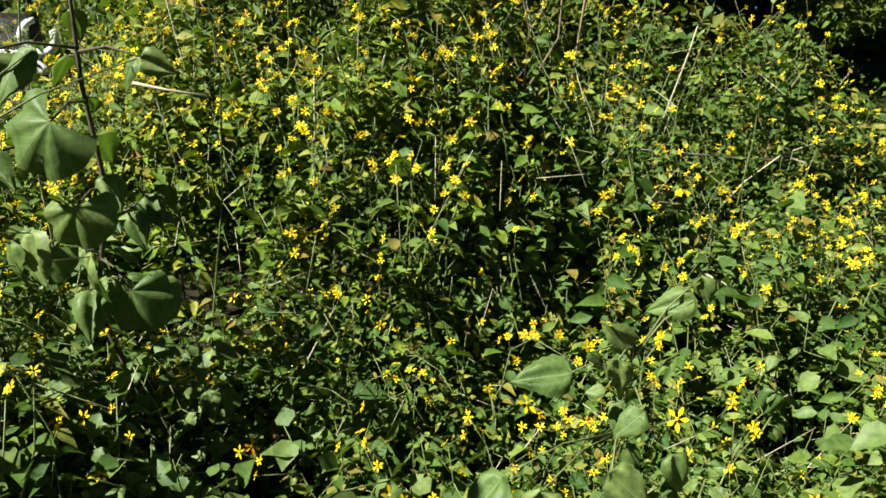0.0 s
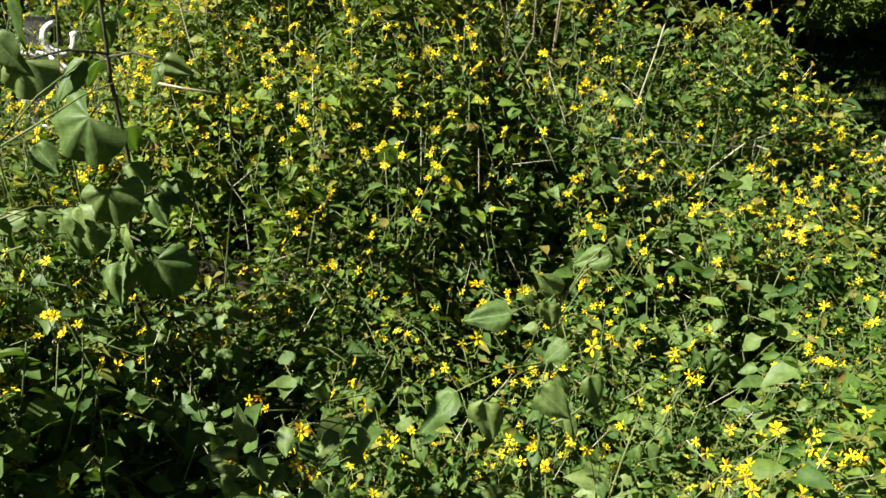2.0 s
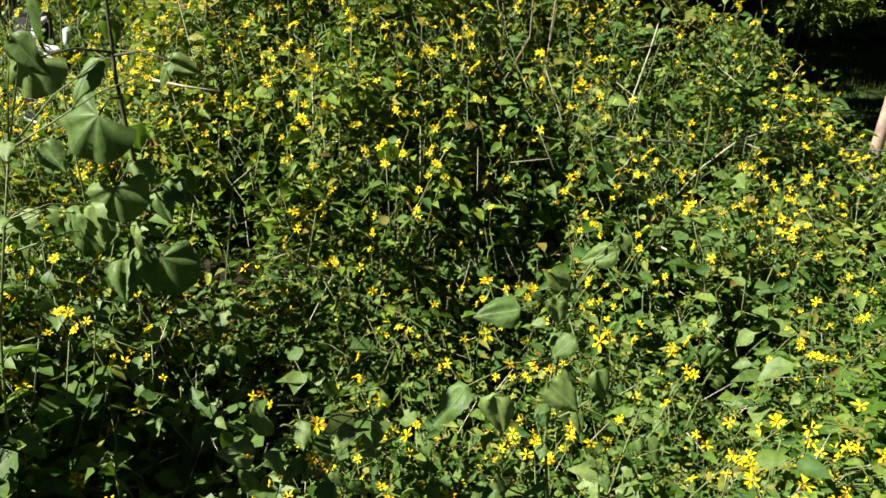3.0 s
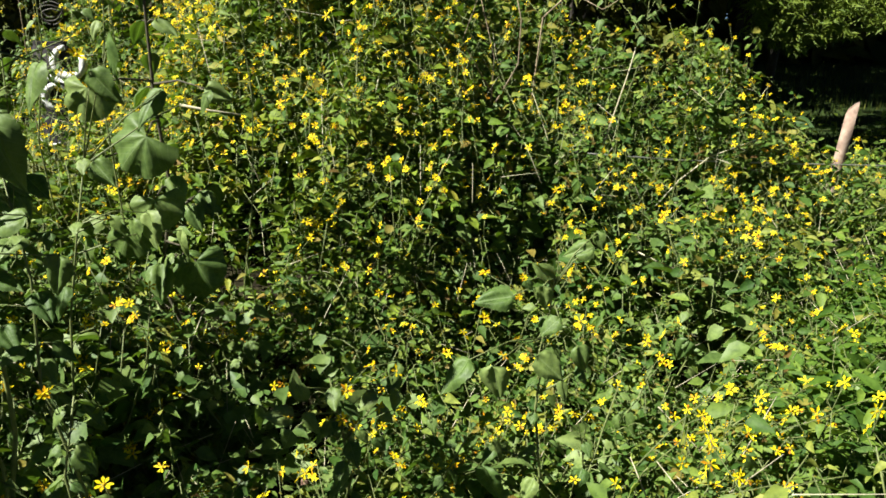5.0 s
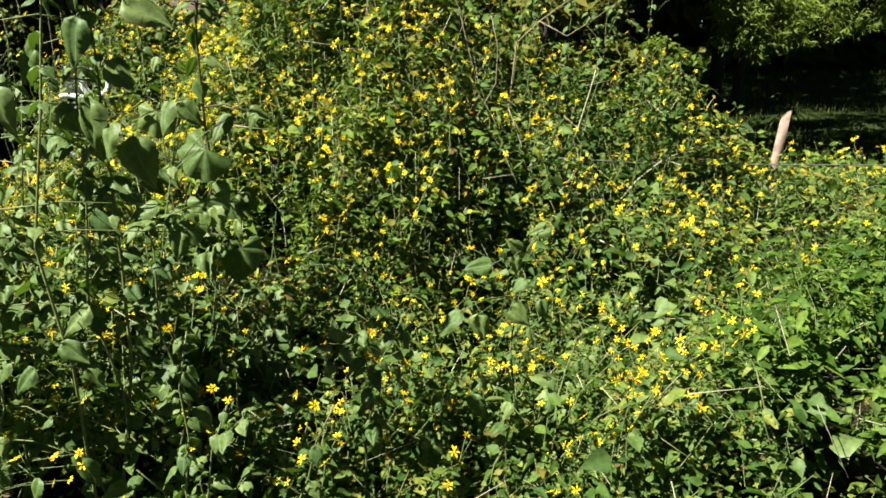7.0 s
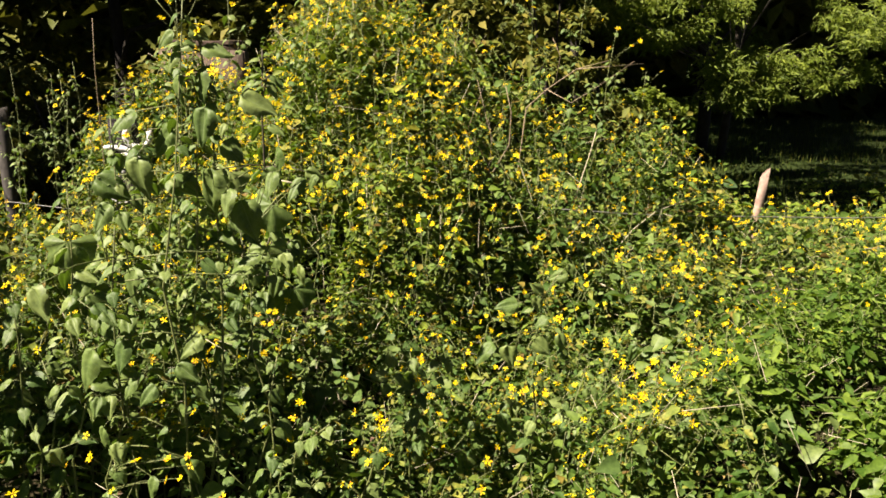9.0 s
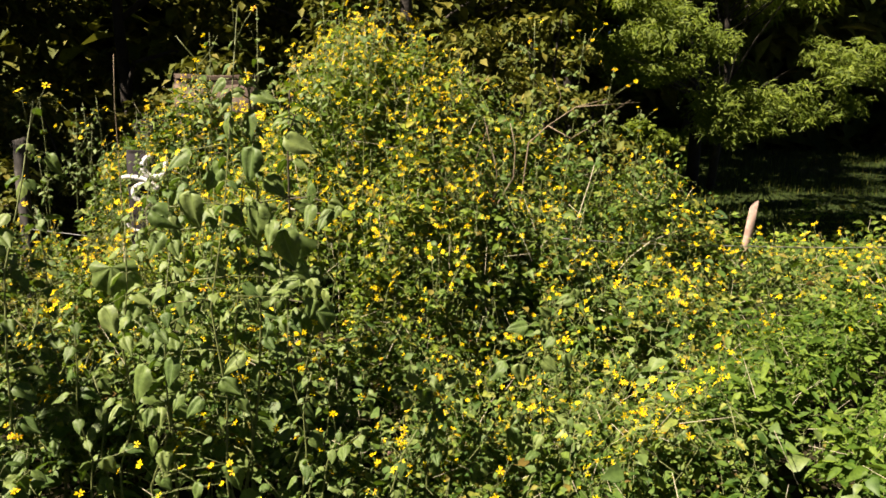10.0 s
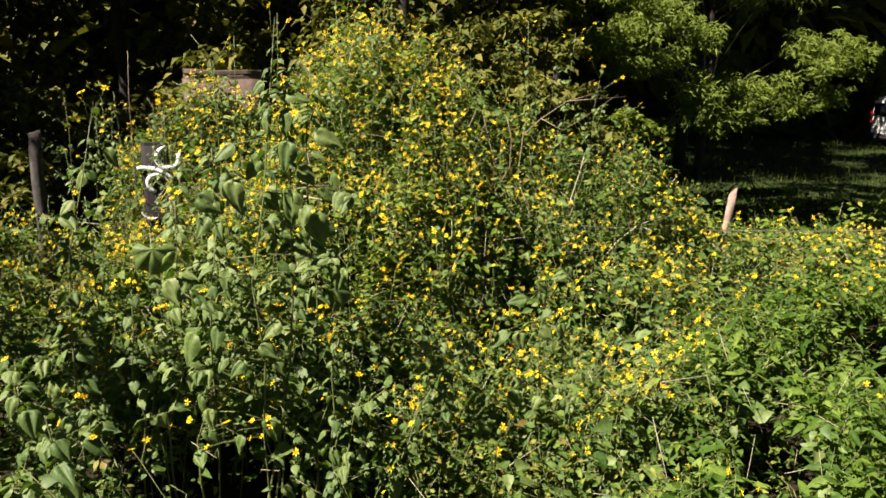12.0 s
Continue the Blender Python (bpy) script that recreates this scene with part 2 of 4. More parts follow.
def plain_flower(petals, cup):
    """A daisy of few faces, for the many small ones."""
    v, t = [], []
    for i in range(petals):
        a = 2 * math.pi * i / petals + 0.2 * math.sin(3.7 * i)
        r = 0.9 + 0.14 * math.sin(2.3 * i + 1)
        for x, y, z in ((0.1, 0, 0.02), (0.58, 0.17, cup * 0.9), (r, 0, cup * 0.6), (0.58, -0.17, cup * 0.9)):
            v.append((x * math.cos(a) - y * math.sin(a), x * math.sin(a) + y * math.cos(a), z))
        b = 4 * i
        t += [(b, b + 2, b + 1), (b, b + 3, b + 2)]
    return np.array(v), np.array(t)


PETALS, PETALS_FEW = plain_flower(6, 0.22), plain_flower(5, 0.14)
BUD = (np.array([(0, 0, 0.24), (0.18, 0, 0.1), (0.06, 0.17, 0.1), (-0.15, 0.1, 0.1), (-0.15, -0.1, 0.1), (0.06, -0.17, 0.1)]), np.array([(0, 1, 2), (0, 2, 3), (0, 3, 4), (0, 4, 5), (0, 5, 1)]))
rng = np.random.default_rng(7)


def part(name, me, parent, label="", m=None):
    ob = new(name, me)
    ob.parent = parent
    if m is not None:
        ob.matrix_basis = m
    if label:
        tagged(ob, label)
    return ob


# ---- the lie of the land and of the herbs on it ----
def lattice(x, y, size, seed):
    """Smooth random values from 0 to 1, with features of about that size."""
    u, v = np.asarray(x, float) / size + 50.3 * seed, np.asarray(y, float) / size + 17.7 * seed
    a, b = np.floor(u), np.floor(v)
    f, g = u - a, v - b
    f, g = f * f * (3 - 2 * f), g * g * (3 - 2 * g)

    def h(i, j):
        k = np.sin(i * 127.1 + j * 311.7 + seed * 74.7) * 43758.5453
        return k - np.floor(k)

    return (h(a, b) * (1 - f) + h(a + 1, b) * f) * (1 - g) + (h(a, b + 1) * (1 - f) + h(a + 1, b + 1) * f) * g


FIELD_X = (-4.0, -2.6, -1.7, -0.9, -0.25, 0.6, 1.4, 2.0, 2.6)
FIELD = ((-0.9, (0.30, 0.32, 0.36, 0.36, 0.34, 0.38, 0.42, 0.42, 0.42)),
         (0.4, (0.50, 0.62, 0.88, 0.80, 0.46, 0.78, 0.90, 0.78, 0.60)),
         (1.0, (0.55, 0.80, 1.08, 0.92, 0.52, 0.70, 0.76, 0.70, 0.60)),
         (1.6, (0.60, 0.85, 1.12, 0.86, 0.58, 0.60, 0.62, 0.62, 0.60)),
         (2.3, (0.60, 0.88, 1.08, 0.88, 0.82, 0.84, 0.70, 0.60, 0.62)),
         (2.75, (0.60, 0.85, 1.18, 1.46, 1.42, 1.14, 0.82, 0.70, 0.68)),
         (3.3, (0.70, 0.88, 1.35, 2.20, 2.20, 1.65, 1.00, 0.88, 0.86)),
         (3.75, (0.75, 0.92, 1.42, 2.50, 2.52, 2.10, 1.35, 1.12, 0.96)),
         (4.2, (0.80, 0.95, 1.50, 2.72, 2.72, 2.42, 1.98, 1.62, 1.00)),
         (5.2, (0.95, 0.95, 1.20, 2.10, 2.10, 1.90, 1.55, 1.1, 0.7)),
         (6.6, (0.60, 0.60, 0.80, 0.80, 0.80, 0.80, 0.70, 0.60, 0.55)))


def crown_height(x, y):
    """The height of the tangle's upper side."""
    x, y = np.asarray(x, float), np.asarray(y, float)
    rows = np.stack([np.interp(x, FIELD_X, heights) for _, heights in FIELD], -1)
    at = np.interp(y, [v for v, _ in FIELD], np.arange(len(FIELD)))
    k = np.minimum(at.astype(int), len(FIELD) - 2)
    f = at - k
    z = np.take_along_axis(rows, k[..., None], -1)[..., 0] * (1 - f) + np.take_along_axis(rows, k[..., None] + 1, -1)[..., 0] * f
    pillar_herbs = 1.42 * np.exp(-(((x + 2.4) / 1.0) ** 2 + ((y - 5.65) / 0.38) ** 2))
    bumps = 0.46 * (lattice(x, y, 0.55, 1) - 0.55) + 0.36 * (lattice(x, y, 0.22, 2) - 0.55)
    return z + pillar_herbs + bumps * (1 - 0.45 * np.clip((x - 1.9) / 0.5, 0, 1) * np.clip((y - 2.6) / 0.5, 0, 1))


def ground_material():
    m, nt, p = material("soil and turf")
    n = noise_of(nt, 7.0, 6.0)
    big = noise_of(nt, 0.5, 4.0)
    soil = ramp(nt, n, [(0.3, (0.013, 0.011, 0.007)), (0.55, (0.032, 0.026, 0.014)), (0.75, (0.042, 0.048, 0.018))])
    turf = ramp(nt, n, [(0.25, (0.013, 0.022, 0.006)), (0.5, (0.024, 0.04, 0.01)), (0.75, (0.045, 0.055, 0.016))])
    place = nt.nodes.new("ShaderNodeSeparateXYZ")
    nt.links.new(nt.nodes.new("ShaderNodeTexCoord").outputs["Object"], place.inputs[0])
    step = node(nt, "ShaderNodeMapRange")
    step.inputs[1].default_value, step.inputs[2].default_value = 4.5, 7.0
    nt.links.new(place.outputs["Y"], step.inputs[0])
    col = mixed(nt, "MULTIPLY", 0.6, mixed(nt, "MIX", step.outputs[0], soil, turf), ramp(nt, big, [(0.3, (0.6, 0.6, 0.55)), (0.7, (1.1, 1.1, 1.0))]))
    nt.links.new(col, p.inputs["Base Color"])
    p.inputs["Roughness"].default_value = 0.95
    p.inputs["Specular IOR Level"].default_value = 0.1
    bumped(nt, p, n, 0.6, 0.03)
    return m


ground_heap = Heap()
gx = np.concatenate([[-900, -300, -100, -50], np.linspace(-30, 30, 61), [50, 100, 300, 900]])
gy = np.concatenate([[-900, -300, -60], np.linspace(-20, 40, 61), [60, 100, 300, 1500]])
GX, GY = np.meshgrid(gx, gy)
GZ = 0.05 * np.sin(0.9 * GX + 0.4 * GY) + 0.04 * np.sin(0.5 * GX - 1.1 * GY)
GZ = np.where((np.abs(GX) < 35) & (np.abs(GY) < 45), GZ, 0)
w = len(gx)
quads = [(r * w + c, r * w + c + 1, r * w + w + c + 1, r * w + w + c) for r in range(len(gy) - 1) for c in range(w - 1)]
ground_heap.add(np.stack([GX, GY, GZ], -1), [t for a, b, c, d in quads for t in ((a, b, c), (a, c, d))])
tagged(new("ground", ground_heap.mesh("ground", [ground_material()], True)), "dark soil and rough green turf under the herbs", "ground", kind="structure")


# ---- the tangle: sprigs of herb with stems, paired leaves and flowers ----
def area_points(n, x0, x1, y0, y1, keep=None):
    """Random places, denser where the tangle's side is steep."""
    out = np.zeros((0, 2))
    while len(out) < n:
        p = rng.uniform((x0, y0), (x1, y1), (4 * n, 2))
        e = 0.06
        z = crown_height(p[:, 0], p[:, 1])
        g = np.hypot(crown_height(p[:, 0] + e, p[:, 1]) - z, crown_height(p[:, 0], p[:, 1] + e) - z) / e
        ok = rng.uniform(size=len(p)) < np.sqrt(1 + g * g) / 3.2
        if keep is not None:
            ok &= keep(p[:, 0], p[:, 1])
        out = np.concatenate([out, p[ok]])
    return out[:n]


def no_bloom(x, y):
    return 0.0 * x


def sprigs(leaves, stems, blooms, p, long, shape, leaf, flower_chance, flower_size, pairs=6, lift=0.0, spread=0.45, ruffle=0.75):
    """Herb tops at the places p: a bent stem, leaves in pairs with small ones in their axils, twigs, and flowers at the tip."""
    n = len(p)
    z = crown_height(p[:, 0], p[:, 1])
    length = long * rng.uniform(0.6, 1.25, n)
    lean = unit(np.stack([rng.normal(0, spread, n) - 0.05, rng.normal(-0.25, spread, n), np.ones(n)], -1))
    tip = np.stack([p[:, 0], p[:, 1], z + lift + rng.normal(0, 0.075, n) + np.where(rng.uniform(size=n) < 0.08, rng.uniform(0.1, 0.3, n), 0)], -1)
    foot = tip - lean * length[:, None]
    mid = (tip + foot) / 2 + rng.normal(0, 0.05, (n, 3))
    bow = (mid + tip) / 2 + rng.normal(0, 0.022, (n, 3))
    if flower_chance is not no_bloom:
        stems.rods(mid, bow, 0.0022, 0.0019, 0, 3)
    stems.rods(bow, tip, 0.0019, 0.0014, 0, 3)
    dry = rng.uniform(size=n) < 0.16
    m = int(dry.sum())
    a = mid[dry] + rng.normal(0, 0.05, (m, 3))
    stems.rods(a, a + unit(rng.normal(size=(m, 3)) * [1, 1, 0.8] + [0, 0, 0.5]) * rng.uniform(0.08, 0.28, m)[:, None], 0.0022, 0.0012, 1, 3)
    for k in range(pairs):
        f = (k + 0.6) / pairs
        at = foot + (mid - foot) * 2 * f if f < 0.5 else mid + (tip - mid) * (2 * f - 1)
        turn = rng.uniform(0, 2 * math.pi, n)
        for s in (0, math.pi, 1.7):
            keep = rng.uniform(size=n) < (0.88 if s != 1.7 else 0.45)
            a = turn + s + rng.normal(0, 0.35, n)
            d = np.stack([np.cos(a), np.sin(a), rng.normal(-0.05, 0.45, n)], -1)
            up = unit(np.stack([rng.normal(-0.2, ruffle, n), rng.normal(-0.3, ruffle, n), np.ones(n)], -1))
            size = leaf * np.exp(np.clip(rng.normal(-0.08, 0.45, n), -1.1, 0.65)) * (1.2 - 0.5 * f) * (1 if s != 1.7 else 0.6)
            base = at + unit(d) * (0.008 + 0.25 * rng.uniform(size=n) * size)[:, None]
            leaves.stamp(shape, base[keep], d[keep], up[keep], np.stack([size, size * rng.uniform(0.75, 1.2, n), size * rng.uniform(0.4, 1.6, n)], -1)[keep])
    bloom = rng.uniform(size=n) < flower_chance(p[:, 0], p[:, 1])
    for k in range(3):
        pick = bloom & (rng.uniform(size=n) < (1.0, 0.55, 0.3)[k])
        m = int(pick.sum())
        off = unit(np.stack([rng.normal(0, 0.6, m), rng.normal(-0.3, 0.6, m), np.ones(m)], -1)) * rng.uniform(0.04, 0.12, m)[:, None]
        at = tip[pick] + off
        stems.rods(tip[pick], at, 0.0016, 0.0013, 0, 3)
        face = unit(np.stack([rng.normal(-0.35, 0.65, m), rng.normal(-0.45, 0.65, m), np.full(m, 0.75)], -1))
        d = unit(np.cross(face, rng.normal(size=(m, 3))))
        size = flower_size * rng.uniform(0.6, 1.2, m)
        blooms.stamp(PETALS if k != 1 else PETALS_FEW, at, d, face, size, 0)
        blooms.stamp(BUD, at, d, face, size, 1)


def bloom_chance(x, y):
    patch = 0.5 * (lattice(x, y, 0.5, 11) - 0.5) + 0.3 * (lattice(x, y, 0.2, 12) - 0.5)
    pit = np.exp(-(((x + 0.45) / 0.6) ** 2 + ((y - 1.9) / 0.7) ** 2))
    high = np.clip((y - 2.5) / 0.7, 0, 1) * np.clip((0.9 - x) / 0.8, 0.35, 1)
    low_right = np.exp(-(((x - 1.0) / 0.7) ** 2 + ((y - 1.0) / 1.1) ** 2))
    none = np.clip((x - 0.9 - 0.45 * y) / 0.3, 0, 1) * np.clip((3.1 - y) / 0.5, 0, 1)
    return np.clip(0.2 + patch + 0.62 * high + 0.24 * low_right - 0.12 * pit, 0.03, 0.75) * (1 - 0.93 * none)


def thick(x, y):
    """False in the holes between the clumps."""
    hole = 0.3 * np.clip((-1.5 - x) / 0.3, 0, 1) * np.clip((2.4 - y) / 0.3, 0, 1) + 0.95 * np.clip((x - 0.95 - 0.45 * y) / 0.3, 0, 1) * np.clip((2.5 - y) / 0.3, 0, 1) + 0.8 * np.clip((-1.75 - x) / 0.4, 0, 1) * np.clip((y - 2.2) / 0.3, 0, 1)
    hole = hole + 0.95 * np.clip((x - 0.1) / 0.3, 0, 1) * np.clip((1.9 - x) / 0.2, 0, 1) * np.clip((y - 3.1) / 0.3, 0, 1)
    hole = hole + 0.9 * np.clip((x + 1.25) / 0.15, 0, 1) * np.clip((0.15 - x) / 0.2, 0, 1) * np.clip((0.5 - y) / 0.2, 0, 1)
    hole = hole + 0.6 * np.exp(-(((x + 2.9) / 0.75) ** 2 + ((y - 4.0) / 0.9) ** 2))
    for u, v, r in ((2.45, 1.3, 0.3), (-2.7, 2.6, 0.35), (-0.6, 2.0, 0.28), (-0.45, 1.4, 0.22), (1.9, 1.0, 0.3), (2.3, 1.7, 0.28), (2.7, 1.1, 0.3), (2.1, 2.4, 0.25), (-1.5, 0.95, 0.2), (-2.2, 1.2, 0.3), (-1.9, 2.2, 0.3), (-2.3, 2.8, 0.3), (-1.6, 1.6, 0.2), (-1.9, 0.6, 0.3), (-2.3, 0.5, 0.3), (-1.5, 0.45, 0.26), (-1.18, 0.22, 0.22), (-0.75, 0.45, 0.25), (-0.85, 2.65, 0.2)):
        hole = hole + np.exp(-(((x - u) / r) ** 2 + ((y - v) / r) ** 2))
    near = np.clip((1.0 - y) / 0.4, 0, 1) * np.clip((0.5 - x) / 0.3, 0, 1)
    return lattice(x, y, 0.34, 7) + 0.5 * lattice(x, y, 0.15, 8) > 0.545 + 0.05 * near + 0.43 * np.minimum(hole, 1.15)


def thick_left(x, y):
    return thick(x, y) & not_low_right(x, y)


def thin_left(x, y):
    return (x > -2.5) | (lattice(x, y, 0.5, 9) > 0.72)


def tangle(name, label, category, p, long, shape, leaf, chance_of, flower, leaf_mat, pairs=6, lift=0.0, spread=0.45, ruffle=0.75):
    lv, st, bl = Heap(), Heap(), Heap()
    sprigs(lv, st, bl, p, long, shape, leaf, chance_of, flower, pairs, lift, spread, ruffle)
    root = tagged(new(name), label, category, kind="stuff")
    part("leaves", lv.mesh("leaves", [leaf_mat]), root)
    part("stems", st.mesh("stems", [STEM, DRY_STEM]), root)
    if bl.n:
        part("flowers", bl.mesh("flowers", [PETAL, DISC]), root, "small yellow daisy flowers with orange centres")
    return root


def not_low_right(x, y):
    return ~((x > 0.85 + 0.45 * y + 0.2 * np.sin(4 * y)) & (y < 3.1))


tangle("wildflower_tangle", "dense tangle of green herbs dotted with yellow flowers", "wildflowers",
       area_points(2400, -3.6, 2.3, -0.7, 2.35, thick_left), 0.4, OVATE, 0.042, bloom_chance, 0.0225, LEAF, 8, 0.0, 0.56)
tangle("wildflower_tangle", "dense bank of green herbs crowded with yellow flowers", "wildflowers",
       area_points(1500, -3.8, 0.35, 2.3, 4.7, thick_left), 0.4, OVATE, 0.053, bloom_chance, 0.0235, BANK_LEAF, 7, 0.0, 0.56)
tangle("wildflower_tangle", "loose bank of drooping dark green herbs with scattered yellow flowers", "wildflowers",
       area_points(1000, 0.25, 4.4, 2.3, 4.7, thick_left), 0.45, OVATE, 0.062, bloom_chance, 0.0225, LEAF, 6, 0.0, 0.6)
tangle("fine_herbs", "fine small-leaved herbs filling the tangle", "undergrowth",
       area_points(1100, -2.6, 2.3, -0.7, 2.3, thick_left), 0.5, OVATE, 0.036, no_bloom, 0.02, LEAF, 8, -0.12, 0.54)
tangle("fine_herbs", "fine small-leaved herbs high on the tangle", "undergrowth",
       area_points(1500, -3.4, 3.4, 2.3, 4.6, thick_left), 0.5, SMALL, 0.044, no_bloom, 0.02, LEAF, 8, -0.1, 0.6)
tangle("broad_leaved_undergrowth", "sage-green broad-leaved herbs crowding under the tall plants", "undergrowth",
       area_points(330, -2.6, -0.55, -0.5, 2.3, thick), 0.5, HEART, 0.064, lambda x, y: 0.15 + 0 * x, 0.025, BIG_LEAF, 5, 0.02, 0.5, 0.6)
tangle("scattered_broad_leaves", "scattered pale broad-leaved sprigs among the flowers", "undergrowth",
       np.concatenate([area_points(140, -0.7, 1.6, -0.4, 2.9), area_points(90, 0.1, 1.4, 2.2, 2.95), area_points(80, -1.15, -0.15, 1.1, 1.95)]), 0.35, HEART, 0.068, lambda x, y: 0.1 + 0 * x, 0.025, BIG_LEAF, 4, 0.04, 0.5, 0.6)
tangle("leafy_undergrowth", "bright green leafy weeds without flowers beside the fence", "undergrowth",
       area_points(1450, 0.4, 4.8, -0.8, 3.5, lambda x, y: ~not_low_right(x, y) & thick(x, y)), 0.34, NARROW, 0.068, lambda x, y: 0.02 + 0.3 * np.clip((y - 2.3) / 0.7, 0, 1), 0.023, BRIGHT_LEAF, 8, 0.0, 0.3, 0.6)
tangle("low_undergrowth", "low dark herbs growing in the gaps between the flowers", "undergrowth",
       area_points(420, -2.8, 3.2, -0.7, 3.4, lambda x, y: (x > 0.2) | (y > 1.0)), 0.3, OVATE, 0.05, no_bloom, 0.02, LEAF, 5, -0.42, 0.6)
tangle("tall_wildflowers", "tall thin wildflowers standing out of the bank", "wildflowers",
       area_points(200, -1.9, 2.1, 2.6, 3.9), 0.6, OVATE, 0.05, lambda x, y: 0.85 - 0.4 * np.clip((x - 0.1) / 0.5, 0, 1), 0.023, LEAF, 6, 0.24, 0.4)
tangle("far_wildflowers", "wildflowers growing beyond the fence", "wildflowers",
       area_points(1150, -6, 7, 4.5, 6.6, lambda x, y: thin_left(x, y) & ((x < 1.9) | (lattice(x, y, 0.5, 14) > 0.66))), 0.5, SMALL, 0.07, lambda x, y: 0.4 - 0.22 * (x > 2), 0.025, LEAF)
tangle("bank_wildflowers", "olive herbs with yellow flowers growing round the pillar", "wildflowers",
       area_points(700, -3.3, -1.1, 5.0, 5.95), 0.6, SMALL, 0.075, lambda x, y: 0.75 + 0 * x, 0.026, LEAF, 7, 0.0, 0.5)

tangle("withered_herbs", "withered olive-brown herbs in front of the painted board", "undergrowth",
       area_points(260, -3.8, -2.0, 3.1, 4.9), 0.4, SMALL, 0.055, lambda x, y: 0.12 + 0 * x, 0.022, DRY_TREE_LEAF, 6, -0.08, 0.6)
tangle("meadow_weeds", "dim olive weeds growing in the shade beyond the fence", "undergrowth",
       area_points(420, 2.4, 12, 6.4, 11.5), 0.6, SMALL, 0.1, no_bloom, 0.02, BANK_LEAF, 6, -0.1, 0.5)

# rough grass of the meadow behind
blades = Heap()
n = 45000
g = np.stack([rng.uniform(-16, 24, n), rng.uniform(6.4, 33, n), np.full(n, -0.02)], -1)
a = rng.uniform(0, 2 * math.pi, n)
blades.stamp((np.array([(0, 0.07, 0), (0, -0.07, 0), (1, 0, -0.3)]), np.array([(0, 1, 2)])), g, np.stack([0.45 * np.cos(a), 0.45 * np.sin(a), np.ones(n)], -1), np.stack([np.cos(a), np.sin(a), 0 * a], -1), rng.uniform(0.08, 0.24, n))
tagged(new("meadow_grass", blades.mesh("meadow_grass", [GRASS])), "rough green meadow grass behind the fence", "grass", kind="stuff")


# ---- trees ----
def tree(name, label, at, height, radius, low, clumps, leaf, shape, mat, seed, fill=46, drop=0.35, tight=0.11, gaps=-0.7, lump=12, girth=0.014):
    """Trunk, limbs and a crown of leaf clumps with gaps."""
    r = np.random.default_rng(seed)
    root = tagged(new(name), label, "tree")
    root.location = (*at, 0)
    wood = Heap()
    lean = r.normal(0, 0.35, 2)
    zs = np.linspace(-0.2, height * 0.7, 9)
    line = np.stack([lean[0] * zs / 6 + 0.12 * np.sin(zs), lean[1] * zs / 6 + 0.1 * np.cos(1.3 * zs), zs], -1)
    wood.tube(line, np.linspace(height * girth, height * girth * 0.4, 9), 0, 10)
    trunk = part("trunk", wood.mesh("trunk", [BARK], True), root)
    lumps = []
    while len(lumps) < max(14, clumps // lump):
        q = r.normal(size=3)
        q = q / np.linalg.norm(q) * (0.55 + 0.45 * r.uniform() ** 0.5)
        c = np.array([q[0] * radius, q[1] * radius, low + (height - low) * (0.5 + 0.5 * q[2])])
        if math.sin(c[0] * 1.3 + seed) + math.sin(c[2] * 1.7 + c[1]) + math.sin(c[1] * 1.1 - c[0] * 0.8) > gaps:
            lumps.append(c)
    lumps = np.array(lumps)
    centres = lumps[r.integers(0, len(lumps), clumps)] + r.normal(0, 1, (clumps, 3)) * [0.125 * radius, 0.125 * radius, 0.06 * radius]
    centres[:, 2] = np.maximum(centres[:, 2], 0.3)
    for c in centres[:: max(1, clumps // 18)]:
        f = np.clip((c[2] - 1) / height * 0.6 + 0.1, 0.12, 0.68)
        b = np.array([np.interp(f * height, zs, line[:, i]) for i in range(3)])
        m = (b + c) / 2 + [0, 0, 0.12 * radius]
        limb = Heap()
        limb.tube([b, (b + m) / 2 + r.normal(0, 0.1, 3), m, (m + c) / 2 + [0, 0, 0.1], c], np.linspace(height * 0.006, 0.012, 5), 0, 5)
        part("limb", limb.mesh("limb", [BARK], True), trunk)
    crown = Heap()
    n = clumps * fill
    spread = radius * tight
    at_ = np.repeat(centres, fill, 0) + r.normal(0, 1, (n, 3)) * [spread, spread, spread * 0.6]
    a = r.uniform(0, 2 * math.pi, n)
    d = np.stack([np.cos(a), np.sin(a), r.normal(-drop, 0.35, n)], -1)
    up = np.stack([r.normal(0, 0.35, n), r.normal(-0.2, 0.35, n), np.ones(n)], -1)
    crown.stamp(shape, at_, d, up, leaf * r.uniform(0.6, 1.3, n))
    part("crown", crown.mesh("crown", [mat]), root)
    return root


FAR_LEAF = leaf_shape([0.22], 0.3, 0.2)
tree("broadleaf_tree", "large green tree with drooping narrow leaves", (11.0, 28.5), 13, 5.5, 3.0, 200, 0.42, LANCE, TREE_LEAF, 3, 42, 0.35, 0.06, 0.0)


